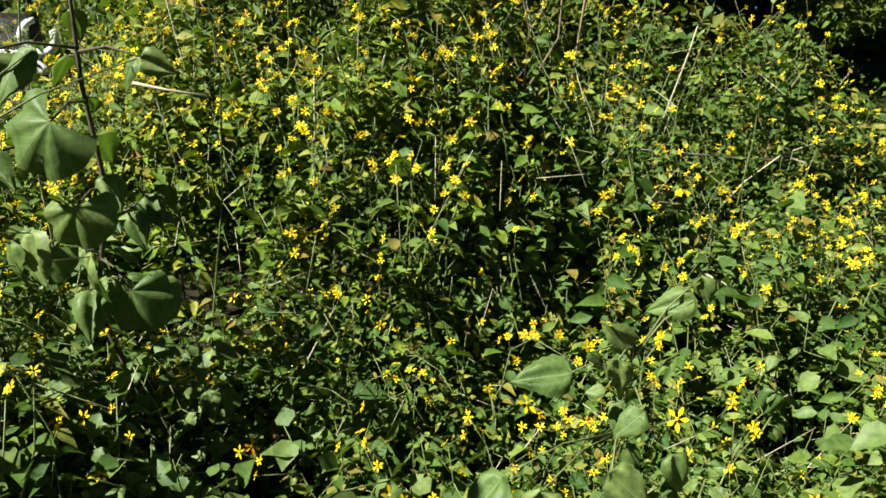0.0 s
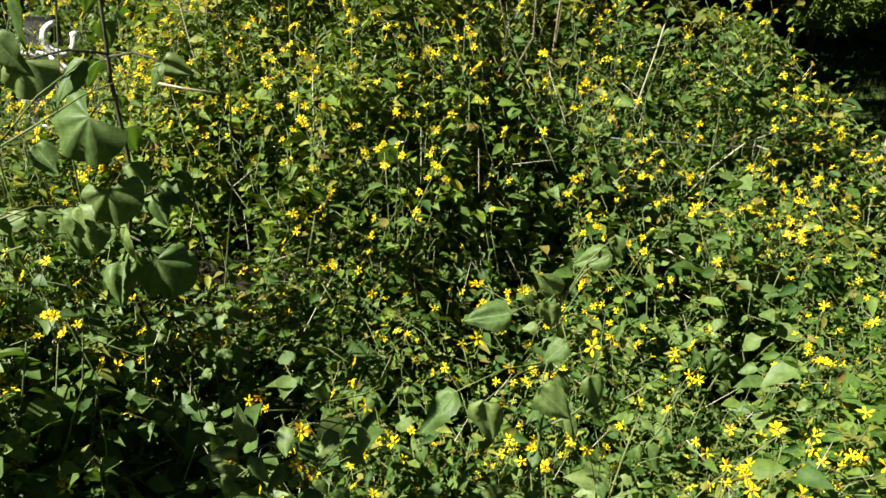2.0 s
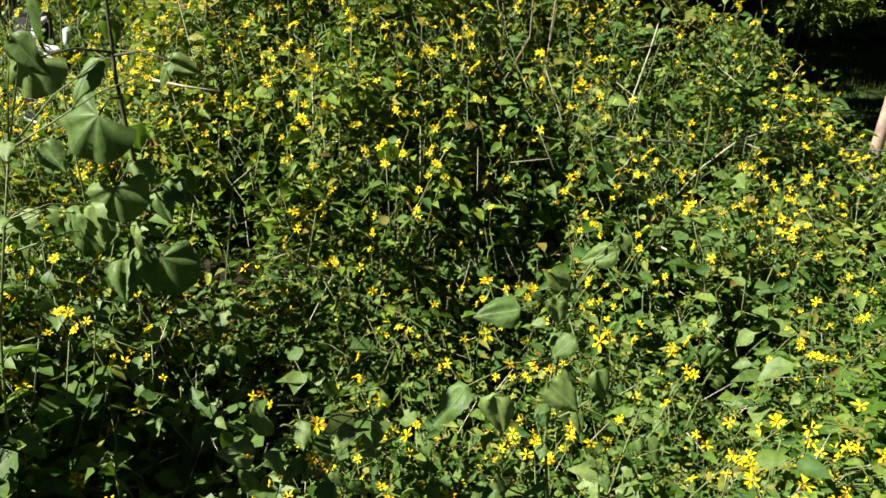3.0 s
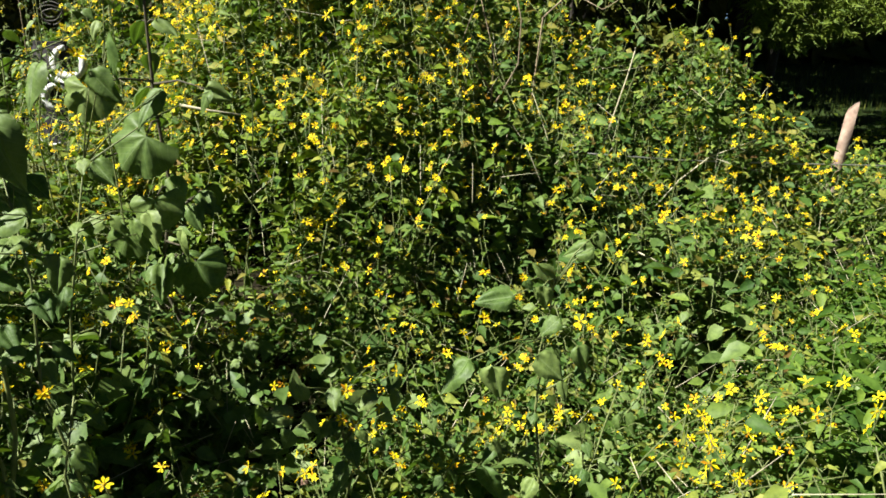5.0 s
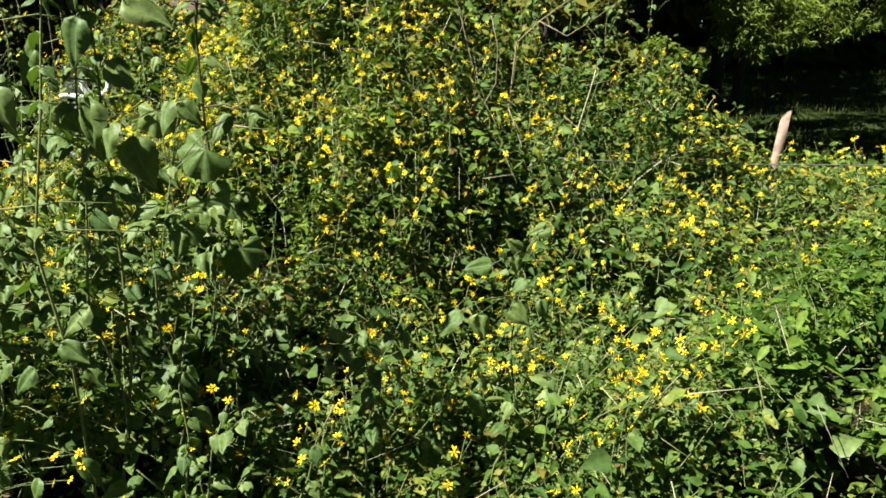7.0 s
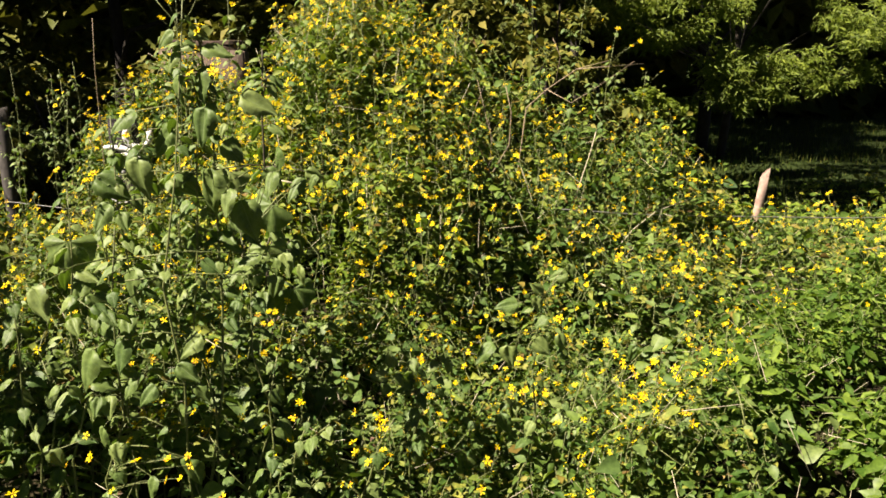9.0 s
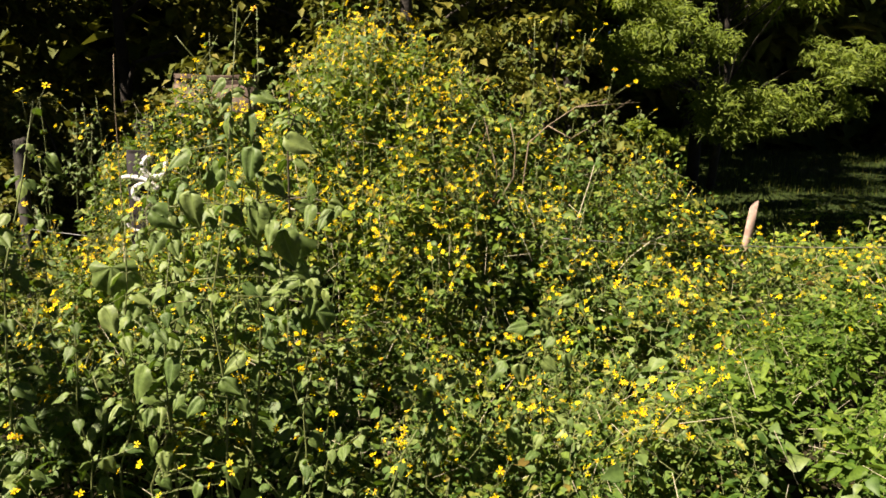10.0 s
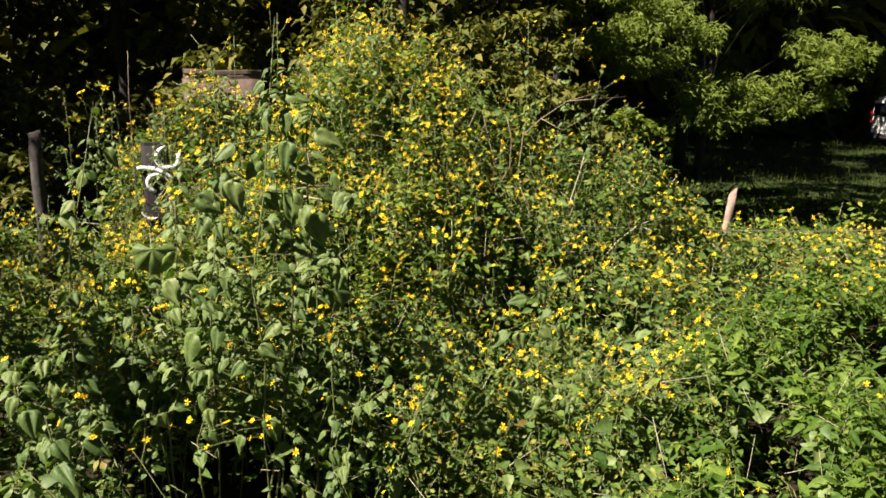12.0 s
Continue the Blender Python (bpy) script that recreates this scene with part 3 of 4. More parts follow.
def bough_tree(label, at, height, boughs, leaf, mat, seed, sprays=46, star=9, girth=0.013, fork=1.8):
    """A trunk whose limbs end in separate boughs; each bough is a loose cloud of leaf stars on drooping twigs."""
    r = np.random.default_rng(seed)
    root = tagged(new("broadleaf_tree"), label, "tree")
    root.location = (*at, 0)
    zs = np.linspace(-0.2, height * 0.75, 9)
    line = np.stack([0.14 * np.sin(0.7 * zs), 0.12 * np.cos(0.9 * zs), zs], -1)
    wood = Heap()
    wood.tube(line, np.linspace(height * girth, height * girth * 0.35, 9), 0, 10)
    trunk = part("trunk", wood.mesh("trunk", [BARK], True), root)
    crown = Heap()
    for x, y, z, size in boughs:
        c = np.array([x - at[0], y - at[1], z])
        f = np.clip(z - 0.5 * np.hypot(c[0], c[1]), fork, height * 0.7)
        b = np.array([np.interp(f, zs, line[:, i]) for i in range(3)])
        limb = Heap()
        limb.tube([b, b * 0.65 + c * 0.35 + [0, 0, 0.15], b * 0.3 + c * 0.7 + [0, 0, 0.12], c], np.linspace(height * 0.003, 0.008, 4), 0, 5)
        part("limb", limb.mesh("limb", [BARK], True), trunk)
        n = int(sprays * (size / 0.5) ** 2)
        q = unit(r.normal(size=(n, 3))) * (r.uniform(size=(n, 1)) ** 0.45) * [size, size, size * 0.62]
        q += 0.16 * size * np.sin(9 * q[:, [1, 2, 0]] + r.uniform(0, 6, 3))
        tips = np.repeat(c + q + [0, 0, 0.1 * size], star, 0)
        m = n * star
        a = r.uniform(0, 2 * math.pi, m)
        d = np.stack([np.cos(a), np.sin(a), r.normal(-0.35, 0.5, m)], -1)
        up = np.stack([r.normal(-0.6, 0.45, m), r.normal(-0.7, 0.45, m), np.full(m, 0.8)], -1)
        crown.stamp(LANCE, tips + r.normal(0, 0.03, (m, 3)), d, up, leaf * r.uniform(0.5, 1.3, m))
    part("crown", crown.mesh("crown", [mat]), root)
    return root


right_boughs = [(6.1, 13.0, 2.25, 0.62), (6.6, 13.1, 1.8, 0.55), (7.0, 13.2, 2.15, 0.62), (5.9, 12.9, 1.75, 0.4), (7.7, 13.3, 2.3, 0.5), (8.2, 13.2, 1.95, 0.45), (4.9, 12.8, 2.75, 0.4), (4.4, 12.5, 3.4, 0.55), (5.1, 12.8, 3.75, 0.65), (5.9, 12.7, 3.35, 0.5),
                (5.3, 12.6, 2.9, 0.38), (8.3, 13.3, 3.2, 0.45), (8.6, 13.0, 2.75, 0.45), (6.4, 13.0, 1.6, 0.42), (7.05, 13.0, 1.72, 0.45), (3.75, 12.5, 3.2, 0.5), (4.3, 12.5, 2.75, 0.4), (9.3, 13.4, 3.0, 0.7), (9.0, 13.2, 2.2, 0.4), (4.3, 12.6, 4.2, 0.5)]
scatter = random.Random(5)
for k in range(26):
    a, z = scatter.uniform(0, 2 * math.pi), scatter.uniform(4.5, 8.2)
    reach = 3.6 * (1 - ((z - 5.2) / 4.2) ** 2) ** 0.5 * scatter.uniform(0.5, 1)
    right_boughs.append((7.1 + reach * math.cos(a), 14.2 + 0.8 * reach * math.sin(a), z, scatter.uniform(0.5, 0.8)))
bough_tree("green tree with drooping narrow leaves in sunlit clumps beside the meadow", (7.6, 16.6), 8.6, right_boughs, 0.15, TREE_LEAF, 6, 84)
# added boughs above the view that keep sun off the meadow weeds
shade_boughs = []
for k in range(22):
    shade_boughs.append((2.4 + scatter.uniform(-2.2, 2.4), 7.6 + scatter.uniform(-1.6, 2.0), scatter.uniform(6.4, 9.2), scatter.uniform(0.7, 1.0)))
bough_tree("added tree with a high unseen crown shading the meadow weeds", (-0.3, 7.3), 9.4, shade_boughs, 0.42, DRY_TREE_LEAF, 8, 16, 8, 0.012, 4.8)
# two trees added for their shade on the meadow; the crowns stay unseen
tree("broadleaf_tree", "added tree, its high crown out of view, shading the meadow", (7.6, 17.9), 12.5, 3.3, 5.6, 170, 0.4, FAR_LEAF, DRY_TREE_LEAF, 35, 34, 0.35, 0.08, -1.4, 4)
tree("broadleaf_tree", "added tree, its high crown out of view, shading the meadow", (5.4, 23.4), 12.5, 3.2, 6.8, 190, 0.5, FAR_LEAF, DRY_TREE_LEAF, 36, 34, 0.35, 0.08, -1.4, 4)
tree("broadleaf_tree", "tall yellow-green tree shading the meadow", (3.0, 17.5), 11.5, 3.4, 2.2, 280, 0.4, LANCE, TREE_LEAF, 29, 40, 0.3, 0.07, -1.2, 4)
tree("olive_green_tree", "spreading olive-green tree behind the wildflowers", (-0.4, 11.6), 6.6, 3.2, 1.6, 300, 0.23, SMALL, DRY_TREE_LEAF, 7, 55, 0.35, 0.07, -1.2, 4)
tree("olive_green_tree", "olive-green tree standing in the meadow", (0.2, 17.0), 10, 3.7, 1.6, 240, 0.36, SMALL, DRY_TREE_LEAF, 23, 50, 0.35, 0.07, -1.2, 4)
for k, (x, y, h, rad) in enumerate(((-1.0, 6.9, 3.7, 1.0), (0.3, 7.4, 3.6, 1.1), (1.5, 7.2, 3.3, 1.0), (2.4, 8.2, 3.0, 1.0), (-4.4, 7.3, 2.3, 0.9), (-5.6, 7.9, 2.5, 1.1), (-6.8, 8.8, 2.6, 1.2), (-3.4, 7.6, 2.4, 0.9))):
    tree("shrub", "olive-green shrub behind the wildflowers", (x, y), h, rad, 0.3 if x < -2 else 0.9, 90, 0.135, SMALL, DRY_TREE_LEAF, 70 + k, 34, 0.35, 0.09, -1.2, 4)
# unseen shrub, added to cast shade over the herbs on the left
tree("shrub", "added olive-green shrub out of view, shading the left wildflowers", (-3.75, 0.1), 3.7, 0.85, 0.5, 90, 0.1, SMALL, DRY_TREE_LEAF, 81, 42, 0.35, 0.09, -1.2, 4)
# unseen tree, added between the sun and the grey post for shade
tree("olive_green_tree", "added olive-green tree out of view, shading the grey post", (-10.6, 4.0), 9.8, 3.0, 3.0, 200, 0.3, SMALL, DRY_TREE_LEAF, 9, 50, 0.35, 0.09, -1.2, 4)
# (-18, 16) and (-12.2, 11.2) are unseen trees added to shade the first two
for k, (x, y, h, rad) in enumerate(((-6, 14, 11, 4.2), (-11, 17, 12, 5), (-18, 16, 16, 6), (-26, 24, 13, 7), (-12.2, 11.2, 15, 4.8))):
    tree("olive_green_tree", "dim olive-green tree at the edge of the wood", (x, y), h, rad, 0.5, 190, 0.3 if k < 2 else 0.62, SMALL, DRY_TREE_LEAF, 11 + k, 50 if k < 2 else 30, 0.35, 0.06, -1.0, 7)
# added crowns, mostly above the view, that put the thicket in shade
for k, x in enumerate((-4, 5, 13.5)):
    tree("woodland_tree", "added tall tree whose high dense crown shades the thicket", (x, 32 + k), 17, 7.0, 5.0, 260, 1.4, FAR_LEAF, DRY_TREE_LEAF, 57 + k, 16, 0.35, 0.11, -1.2, 5)
for k in range(9):
    x = -34 + 8.5 * k
    tree("woodland_tree", "tall dark tree in the wood behind the meadow", (x + 2 * math.sin(5 * k), 41 + 4 * math.sin(2.7 * k)), 17 + 2 * math.sin(k), 6.5, 0.2, 260, 1.6, FAR_LEAF, DRY_TREE_LEAF if k % 3 else TREE_LEAF, 40 + k, 9)


for k, (x, y, h, rad) in enumerate(((7.9, 24.5, 1.4, 1.3), (9.6, 25.4, 1.1, 1.0), (6.4, 24.0, 1.6, 1.4))):
    tree("shrub", "bright green sunlit bush on the far side of the meadow", (x, y), h, rad, 0.15, 70, 0.22, SMALL, TREE_LEAF, 120 + k, 40, 0.3, 0.12, -1.2, 4)


thicket = Heap()
n = 23000
g = np.stack([rng.uniform(-38, 42, n), rng.uniform(33, 38, n), rng.uniform(0, 1, n) ** 1.2 * 11], -1)
a = rng.uniform(0, 2 * math.pi, n)
thicket.stamp(FAR_LEAF, g, np.stack([np.cos(a), np.sin(a), rng.normal(-0.3, 0.4, n)], -1), np.stack([rng.normal(0, 0.4, n), rng.normal(-0.3, 0.4, n), np.ones(n)], -1), rng.uniform(0.8, 2.0, n))
tagged(new("thicket", thicket.mesh("thicket", [DRY_TREE_LEAF])), "dark thicket closing the far side of the meadow", "thicket", kind="stuff")


# ---- the fence ----
def fence_post(label, foot, top, half, mat, cut):
    """A hewn, leaning post with a slanting top."""
    h = Heap()
    foot, top = np.array(foot, float), np.array(top, float)
    r = np.random.default_rng(5)
    rings = 8
    pts = []
    for i in range(rings):
        c = foot + (top - foot) * i / (rings - 1) + r.normal(0, 0.004, 3)
        for a in range(7):
            ang = a * 2 * math.pi / 7
            rad = half * (1 + 0.12 * math.sin(3 * a + i * 0.4))
            z = cut * math.cos(ang) if i == rings - 1 else 0
            pts.append(c + [rad * math.cos(ang), rad * 0.8 * math.sin(ang), z])
    t = []
    for i in range(rings - 1):
        for a in range(7):
            b = (a + 1) % 7
            t += [(i * 7 + a, i * 7 + b, i * 7 + 7 + b), (i * 7 + a, i * 7 + 7 + b, i * 7 + 7 + a)]
    t += [((rings - 1) * 7, (rings - 1) * 7 + a, (rings - 1) * 7 + a + 1) for a in range(1, 6)]
    h.add(pts, t)
    return tagged(new("fence_post", h.mesh("fence_post", [mat])), label, "post", "fence posts")


fence_post("weathered pinkish timber fence post leaning among flowers", (2.57, 3.88, -0.1), (2.71, 3.87, 1.41), 0.038, WEATHERED, 0.04)
fence_post("grey weathered timber fence post in the shade", (-4.3, 6.0, -0.1), (-4.29, 6.0, 1.8), 0.065, GREY_WOOD, 0.02)


def wire(label, pts):
    h = Heap()
    h.tube(pts, 0.005, 0, 5)
    return tagged(new("fence_wire", h.mesh("fence_wire", [WIRE])), label, "wire")


wire("thin slack galvanised fence wire", [(-4.3, 5.92, 0.85), (-2.2, 5.0, 0.8), (0.2, 3.9, 1.1), (0.95, 3.68, 1.16), (1.6, 3.7, 1.11), (2.2, 3.76, 1.08), (2.69, 3.82, 1.06), (3.4, 3.8, 1.05), (4.22, 3.8, 1.06), (8.0, 3.7, 1.12)])


# ---- the block and the painted board behind the flowers ----
def slab(h, c, size, wobble, seed, mat=0, cuts=5):
    """A box with worn, slightly uneven faces."""
    bm = bmesh.new()
    bmesh.ops.create_cube(bm, size=1.0)
    bmesh.ops.bevel(bm, geom=bm.edges[:], offset=0.02, segments=2, affect="EDGES")
    bmesh.ops.subdivide_edges(bm, edges=bm.edges[:], cuts=cuts, use_grid_fill=True)
    bmesh.ops.triangulate(bm, faces=bm.faces[:])
    r = random.Random(seed)
    for v in bm.verts:
        q = Vector((v.co.x * size[0], v.co.y * size[1], v.co.z * size[2]))
        v.co = q + noise.noise_vector(q * 4 + Vector((seed, 0, 0))) * wobble + Vector(c)
    bm.verts.index_update()
    h.add([v.co[:] for v in bm.verts], [[v.index for v in f.verts] for f in bm.faces], mat)
    bm.free()


MASONRY = plain_material("brown masonry", [(0.25, (0.05, 0.034, 0.026)), (0.5, (0.11, 0.077, 0.058)), (0.75, (0.19, 0.135, 0.105))], 9.0, 0.9, 0.6, 0.015)
block = tagged(new("masonry_pillar"), "rough pinkish-brown masonry pillar half hidden by wildflowers", "pillar")
h = Heap()
slab(h, (-2.235, 6.2, 1.18), (0.83, 0.4, 2.5), 0.03, 3)
part("body", h.mesh("body", [MASONRY]), block)
h = Heap()
slab(h, (-2.235, 6.2, 2.452), (0.825, 0.4, 0.05), 0.02, 8)
part("coping", h.mesh("coping", [MASONRY]), block, "thin worn coping on top")

BOARD = plain_material("dark painted board", [(0.3, (0.01, 0.008, 0.01)), (0.7, (0.03, 0.024, 0.027))], 12.0, 0.95, 0.2, 0.004)
WHITE = plain_material("chalky white paint", [(0.3, (0.55, 0.55, 0.56)), (0.6, (0.82, 0.82, 0.84))], 30.0, 0.7, 0.1, 0.001)
board = tagged(new("painted_board"), "dark upright board with white painted curved strokes", "board")
h = Heap()
slab(h, (-2.66, 4.84, 0.87), (0.26, 0.03, 1.8), 0.014, 12)
part("panel", h.mesh("panel", [BOARD]), board)


def stroke(cx, cz, r, a0, a1, wide, squash=1.0):
    """A flat curved band of paint standing just proud of the board."""
    n = 16
    v, t = [], []
    for i in range(n + 1):
        a = radians(a0 + (a1 - a0) * i / n)
        w = wide * (0.75 + 0.4 * math.sin(math.pi * i / n)) * (1 + 0.12 * math.sin(5.1 * i))
        for q, y in ((r - w / 2, 4.795), (r + w / 2, 4.795), (r + w / 2, 4.835), (r - w / 2, 4.835)):
            v.append((cx + q * math.cos(a), y, cz + squash * q * math.sin(a)))
        if i < n:
            b = 4 * i
            for k in range(4):
                m = (k + 1) % 4
                t += [(b + k, b + m, b + 4 + m), (b + k, b + 4 + m, b + 4 + k)]
    t += [(0, 2, 1), (0, 3, 2), (4 * n, 4 * n + 1, 4 * n + 2), (4 * n, 4 * n + 2, 4 * n + 3)]
    h = Heap()
    h.add(v, t)
    part("paint_stroke", h.mesh("paint_stroke", [WHITE]), board, "white painted stroke")


stroke(-2.53, 1.62, 0.105, 100, 385, 0.048)
stroke(-2.63, 1.37, 0.105, 10, 250, 0.045, 0.85)
stroke(-2.78, 1.1, 0.42, 48, 97, 0.042)
stroke(-2.72, 1.12, 0.1, 200, 300, 0.014)

STEEL = plain_material("dark rusty wire", [(0.3, (0.03, 0.028, 0.026)), (0.7, (0.09, 0.08, 0.07))], 40.0, 0.6, 0.2, 0.001, 0.5)
h = Heap()
a = np.linspace(0, 6 * math.pi, 60)
h.tube(np.stack([-2.62 + (0.08 + 0.01 * np.sin(3 * a)) * np.cos(a), 4.84 + 0.02 * np.sin(0.5 * a), 1.92 + 0.06 * np.sin(a) + 0.004 * a], -1), 0.005, 0, 5)
tagged(new("wire_coil", h.mesh("wire_coil", [STEEL])), "coil of dark rusty wire on top of the board", "wire")


# ---- the parked van at the wood's edge ----
def parked_van(at):
    """A white van seen from its rear corner, standing on four wheels."""
    paint, nt, p = material("white car paint")
    p.inputs["Base Color"].default_value = (0.8, 0.8, 0.8, 1)
    p.inputs["Roughness"].default_value = 0.25
    nt.links.new(ramp(nt, noise_of(nt, 2.0), [(0.3, (0.7, 0.7, 0.69)), (0.7, (0.82, 0.82, 0.82))]), p.inputs["Base Color"])
    pane, _, p = material("dark car glass")
    p.inputs["Base Color"].default_value, p.inputs["Roughness"].default_value = (0.01, 0.012, 0.014, 1), 0.06
    lamp, _, p = material("red lamp glass")
    p.inputs["Base Color"].default_value, p.inputs["Roughness"].default_value = (0.5, 0.01, 0.01, 1), 0.15
    rubber = plain_material("tyre rubber", [(0.3, (0.012, 0.012, 0.012)), (0.7, (0.03, 0.03, 0.03))], 30.0, 0.8)
    van = tagged(new("parked_van"), "white van parked in the shade under trees", "van")
    van.location = at

    def rounded(name, c, size, mat, parent, edge=0.08, label=""):
        bm = bmesh.new()
        bmesh.ops.create_cube(bm, size=1.0)
        for v in bm.verts:
            k = 0.9 if v.co.z > 0 and name == "body" else 1.0
            v.co = Vector((v.co.x * size[0], v.co.y * size[1] * k, v.co.z * size[2])) + Vector(c)
        bmesh.ops.bevel(bm, geom=bm.edges[:], offset=edge, segments=3, affect="EDGES")
        me = bpy.data.meshes.new(name)
        bm.to_mesh(me)
        bm.free()
        me.materials.append(mat)
        return part(name, me, parent, label)

    body = rounded("body", (2.3, 0, 1.15), (4.6, 1.8, 1.7), paint, van, 0.14)
    rounded("rear_window", (-0.005, 0, 1.5), (0.03, 1.3, 0.5), pane, body, 0.01, "dark rear window")
    for x in (0.8, 2.1, 3.4):
        rounded("side_window", (x, -0.86, 1.5), (1.0, 0.05, 0.48), pane, body, 0.015, "dark side window")
    for y in (-0.78, 0.78):
        rounded("tail_lamp", (-0.01, y, 1.2), (0.06, 0.16, 0.5), lamp, body, 0.02, "red tail lamp")
    rounded("bumper", (-0.06, 0, 0.45), (0.2, 1.75, 0.22), BOARD, body, 0.05, "dark plastic bumper")
    for x in (0.85, 3.75):
        for y in (-0.82, 0.82):
            w = Heap()
            prof = [(0.2, -0.1), (0.3, -0.1), (0.33, -0.06), (0.33, 0.06), (0.3, 0.1), (0.2, 0.1)]
            m, k = 24, len(prof)
            v = [(x + r * math.cos(2 * math.pi * i / m), y + o, 0.33 + r * math.sin(2 * math.pi * i / m)) for i in range(m) for r, o in prof]
            t = []
            for i in range(m):
                j = (i + 1) % m
                for q in range(k):
                    u = (q + 1) % k
                    t += [(i * k + q, i * k + u, j * k + u), (i * k + q, j * k + u, j * k + q)]
            w.add(v, t)
            wheel = part("wheel", w.mesh("tyre", [rubber]), van)
            d = Heap()
            v = [(x, y, 0.33)] + [(x + 0.21 * math.cos(2 * math.pi * i / m), y + (0.07 if y > 0 else -0.07), 0.33 + 0.21 * math.sin(2 * math.pi * i / m)) for i in range(m)]
            d.add(v, [(0, 1 + i, 1 + (i + 1) % m) for i in range(m)])
            part("rim", d.mesh("rim", [WIRE]), wheel, "grey metal rim")


parked_van((19.35, 27.0, 0.05))


BROWN_STEM = plain_material("brown dry stem", [(0.3, (0.14, 0.1, 0.06)), (0.7, (0.34, 0.27, 0.18))], 60.0, 0.8)


# ---- dry stalks and a cut stake standing in the tangle ----
def stalk(name, label, category, pts, r0, r1, mat, twigs=()):
    root = tagged(new(name), label, category)
    h = Heap()
    h.tube(pts, np.linspace(r0, r1, len(pts)), 0, 6)
    part("stem", h.mesh("stem", [mat], True), root)
    for t in twigs:
        h = Heap()
        h.tube(t, np.linspace(r1 * 1.3, r1 * 0.6, len(t)), 0, 5)
        part("twig", h.mesh("twig", [mat], True), root)
    return root


stalk("dry_stalk", "straight dry pale stalk standing in the tangle", "stalk", [(0.98, 3.55, 0.0), (1.03, 3.52, 0.7), (1.09, 3.5, 1.23), (1.2, 3.48, 1.63), (1.24, 3.5, 1.78)], 0.006, 0.0035, DRY_STEM)
stalk("dry_stalk", "curved brown dry stalk with a forked top", "stalk", [(0.5, 3.2, 0.0), (0.44, 3.1, 0.9), (0.4, 3.0, 1.49), (0.53, 2.98, 1.72), (0.54, 3.0, 1.93), (0.5, 3.0, 2.1)], 0.0065, 0.003, BROWN_STEM,
      [[(0.4, 3.0, 1.52), (0.41, 2.97, 1.75), (0.31, 2.97, 2.14)], [(0.4, 3.0, 1.58), (0.25, 2.95, 1.83), (0.35, 2.95, 2.1)]])
stalk("fallen_stalk", "pale dry forked stalk caught on the fence wire", "stalk", [(1.35, 3.62, 0.7), (1.6, 3.64, 1.0), (1.78, 3.66, 1.14), (2.05, 3.66, 1.24)], 0.006, 0.003, DRY_STEM, [[(1.78, 3.66, 1.14), (1.95, 3.64, 1.08), (2.1, 3.62, 1.05)]])
stalk("fallen_stalk", "short pale dry stalk lying on the leaves", "stalk", [(-0.97, 2.4, 1.58), (-0.85, 2.38, 1.56), (-0.71, 2.38, 1.54)], 0.006, 0.004, DRY_STEM)
stalk("fallen_stalk", "short pale dry stalk lying among yellow flowers", "stalk", [(1.09, 2.62, 0.86), (1.2, 2.6, 0.81), (1.34, 2.58, 0.75)], 0.0045, 0.003, DRY_STEM)
stalk("dead_branch", "bare dead branch with pale twigs above the flowers", "branch", [(0.62, 3.5, 0.4), (0.64, 3.45, 1.3), (0.7, 3.4, 1.94), (0.84, 3.38, 2.07), (1.04, 3.36, 2.21), (1.27, 3.38, 2.27)], 0.006, 0.003, BROWN_STEM,
      [[(1.04, 3.36, 2.21), (1.25, 3.3, 2.23), (1.5, 3.3, 2.25)], [(0.84, 3.38, 2.07), (1.0, 3.3, 1.98), (1.15, 3.3, 2.07), (1.44, 3.3, 2.27)], [(0.9, 3.38, 2.1), (0.92, 3.34, 2.3), (0.86, 3.33, 2.42)]])
stalk("dry_stalk", "thin pale upright stalk in front of the dark wood", "stalk", [(-2.93, 5.0, 0.0), (-2.92, 5.0, 1.3), (-2.92, 5.0, 2.2), (-2.9, 5.0, 2.63)], 0.005, 0.003, BROWN_STEM)
stalk("flower_stalk", "thin bending green flower stalk above the pillar", "stalk", [(-1.8, 4.1, 0.2), (-1.86, 4.05, 1.4), (-1.88, 4.0, 2.36), (-1.9, 4.0, 2.55), (-1.98, 4.0, 2.64), (-2.05, 4.0, 2.73)], 0.007, 0.003, STEM, [[(-1.88, 4.0, 2.5), (-1.78, 4.0, 2.62), (-1.72, 4.0, 2.74)]])
stalk("cut_stake", "brown cut wooden stake standing in the undergrowth", "stake", [(-0.4, 1.32, -0.05), (-0.36, 1.33, 0.15), (-0.33, 1.33, 0.38), (-0.32, 1.33, 0.45)], 0.022, 0.014, plain_material("reddish cut wood", [(0.3, (0.12, 0.06, 0.04)), (0.7, (0.3, 0.19, 0.14))], 30.0, 0.8))


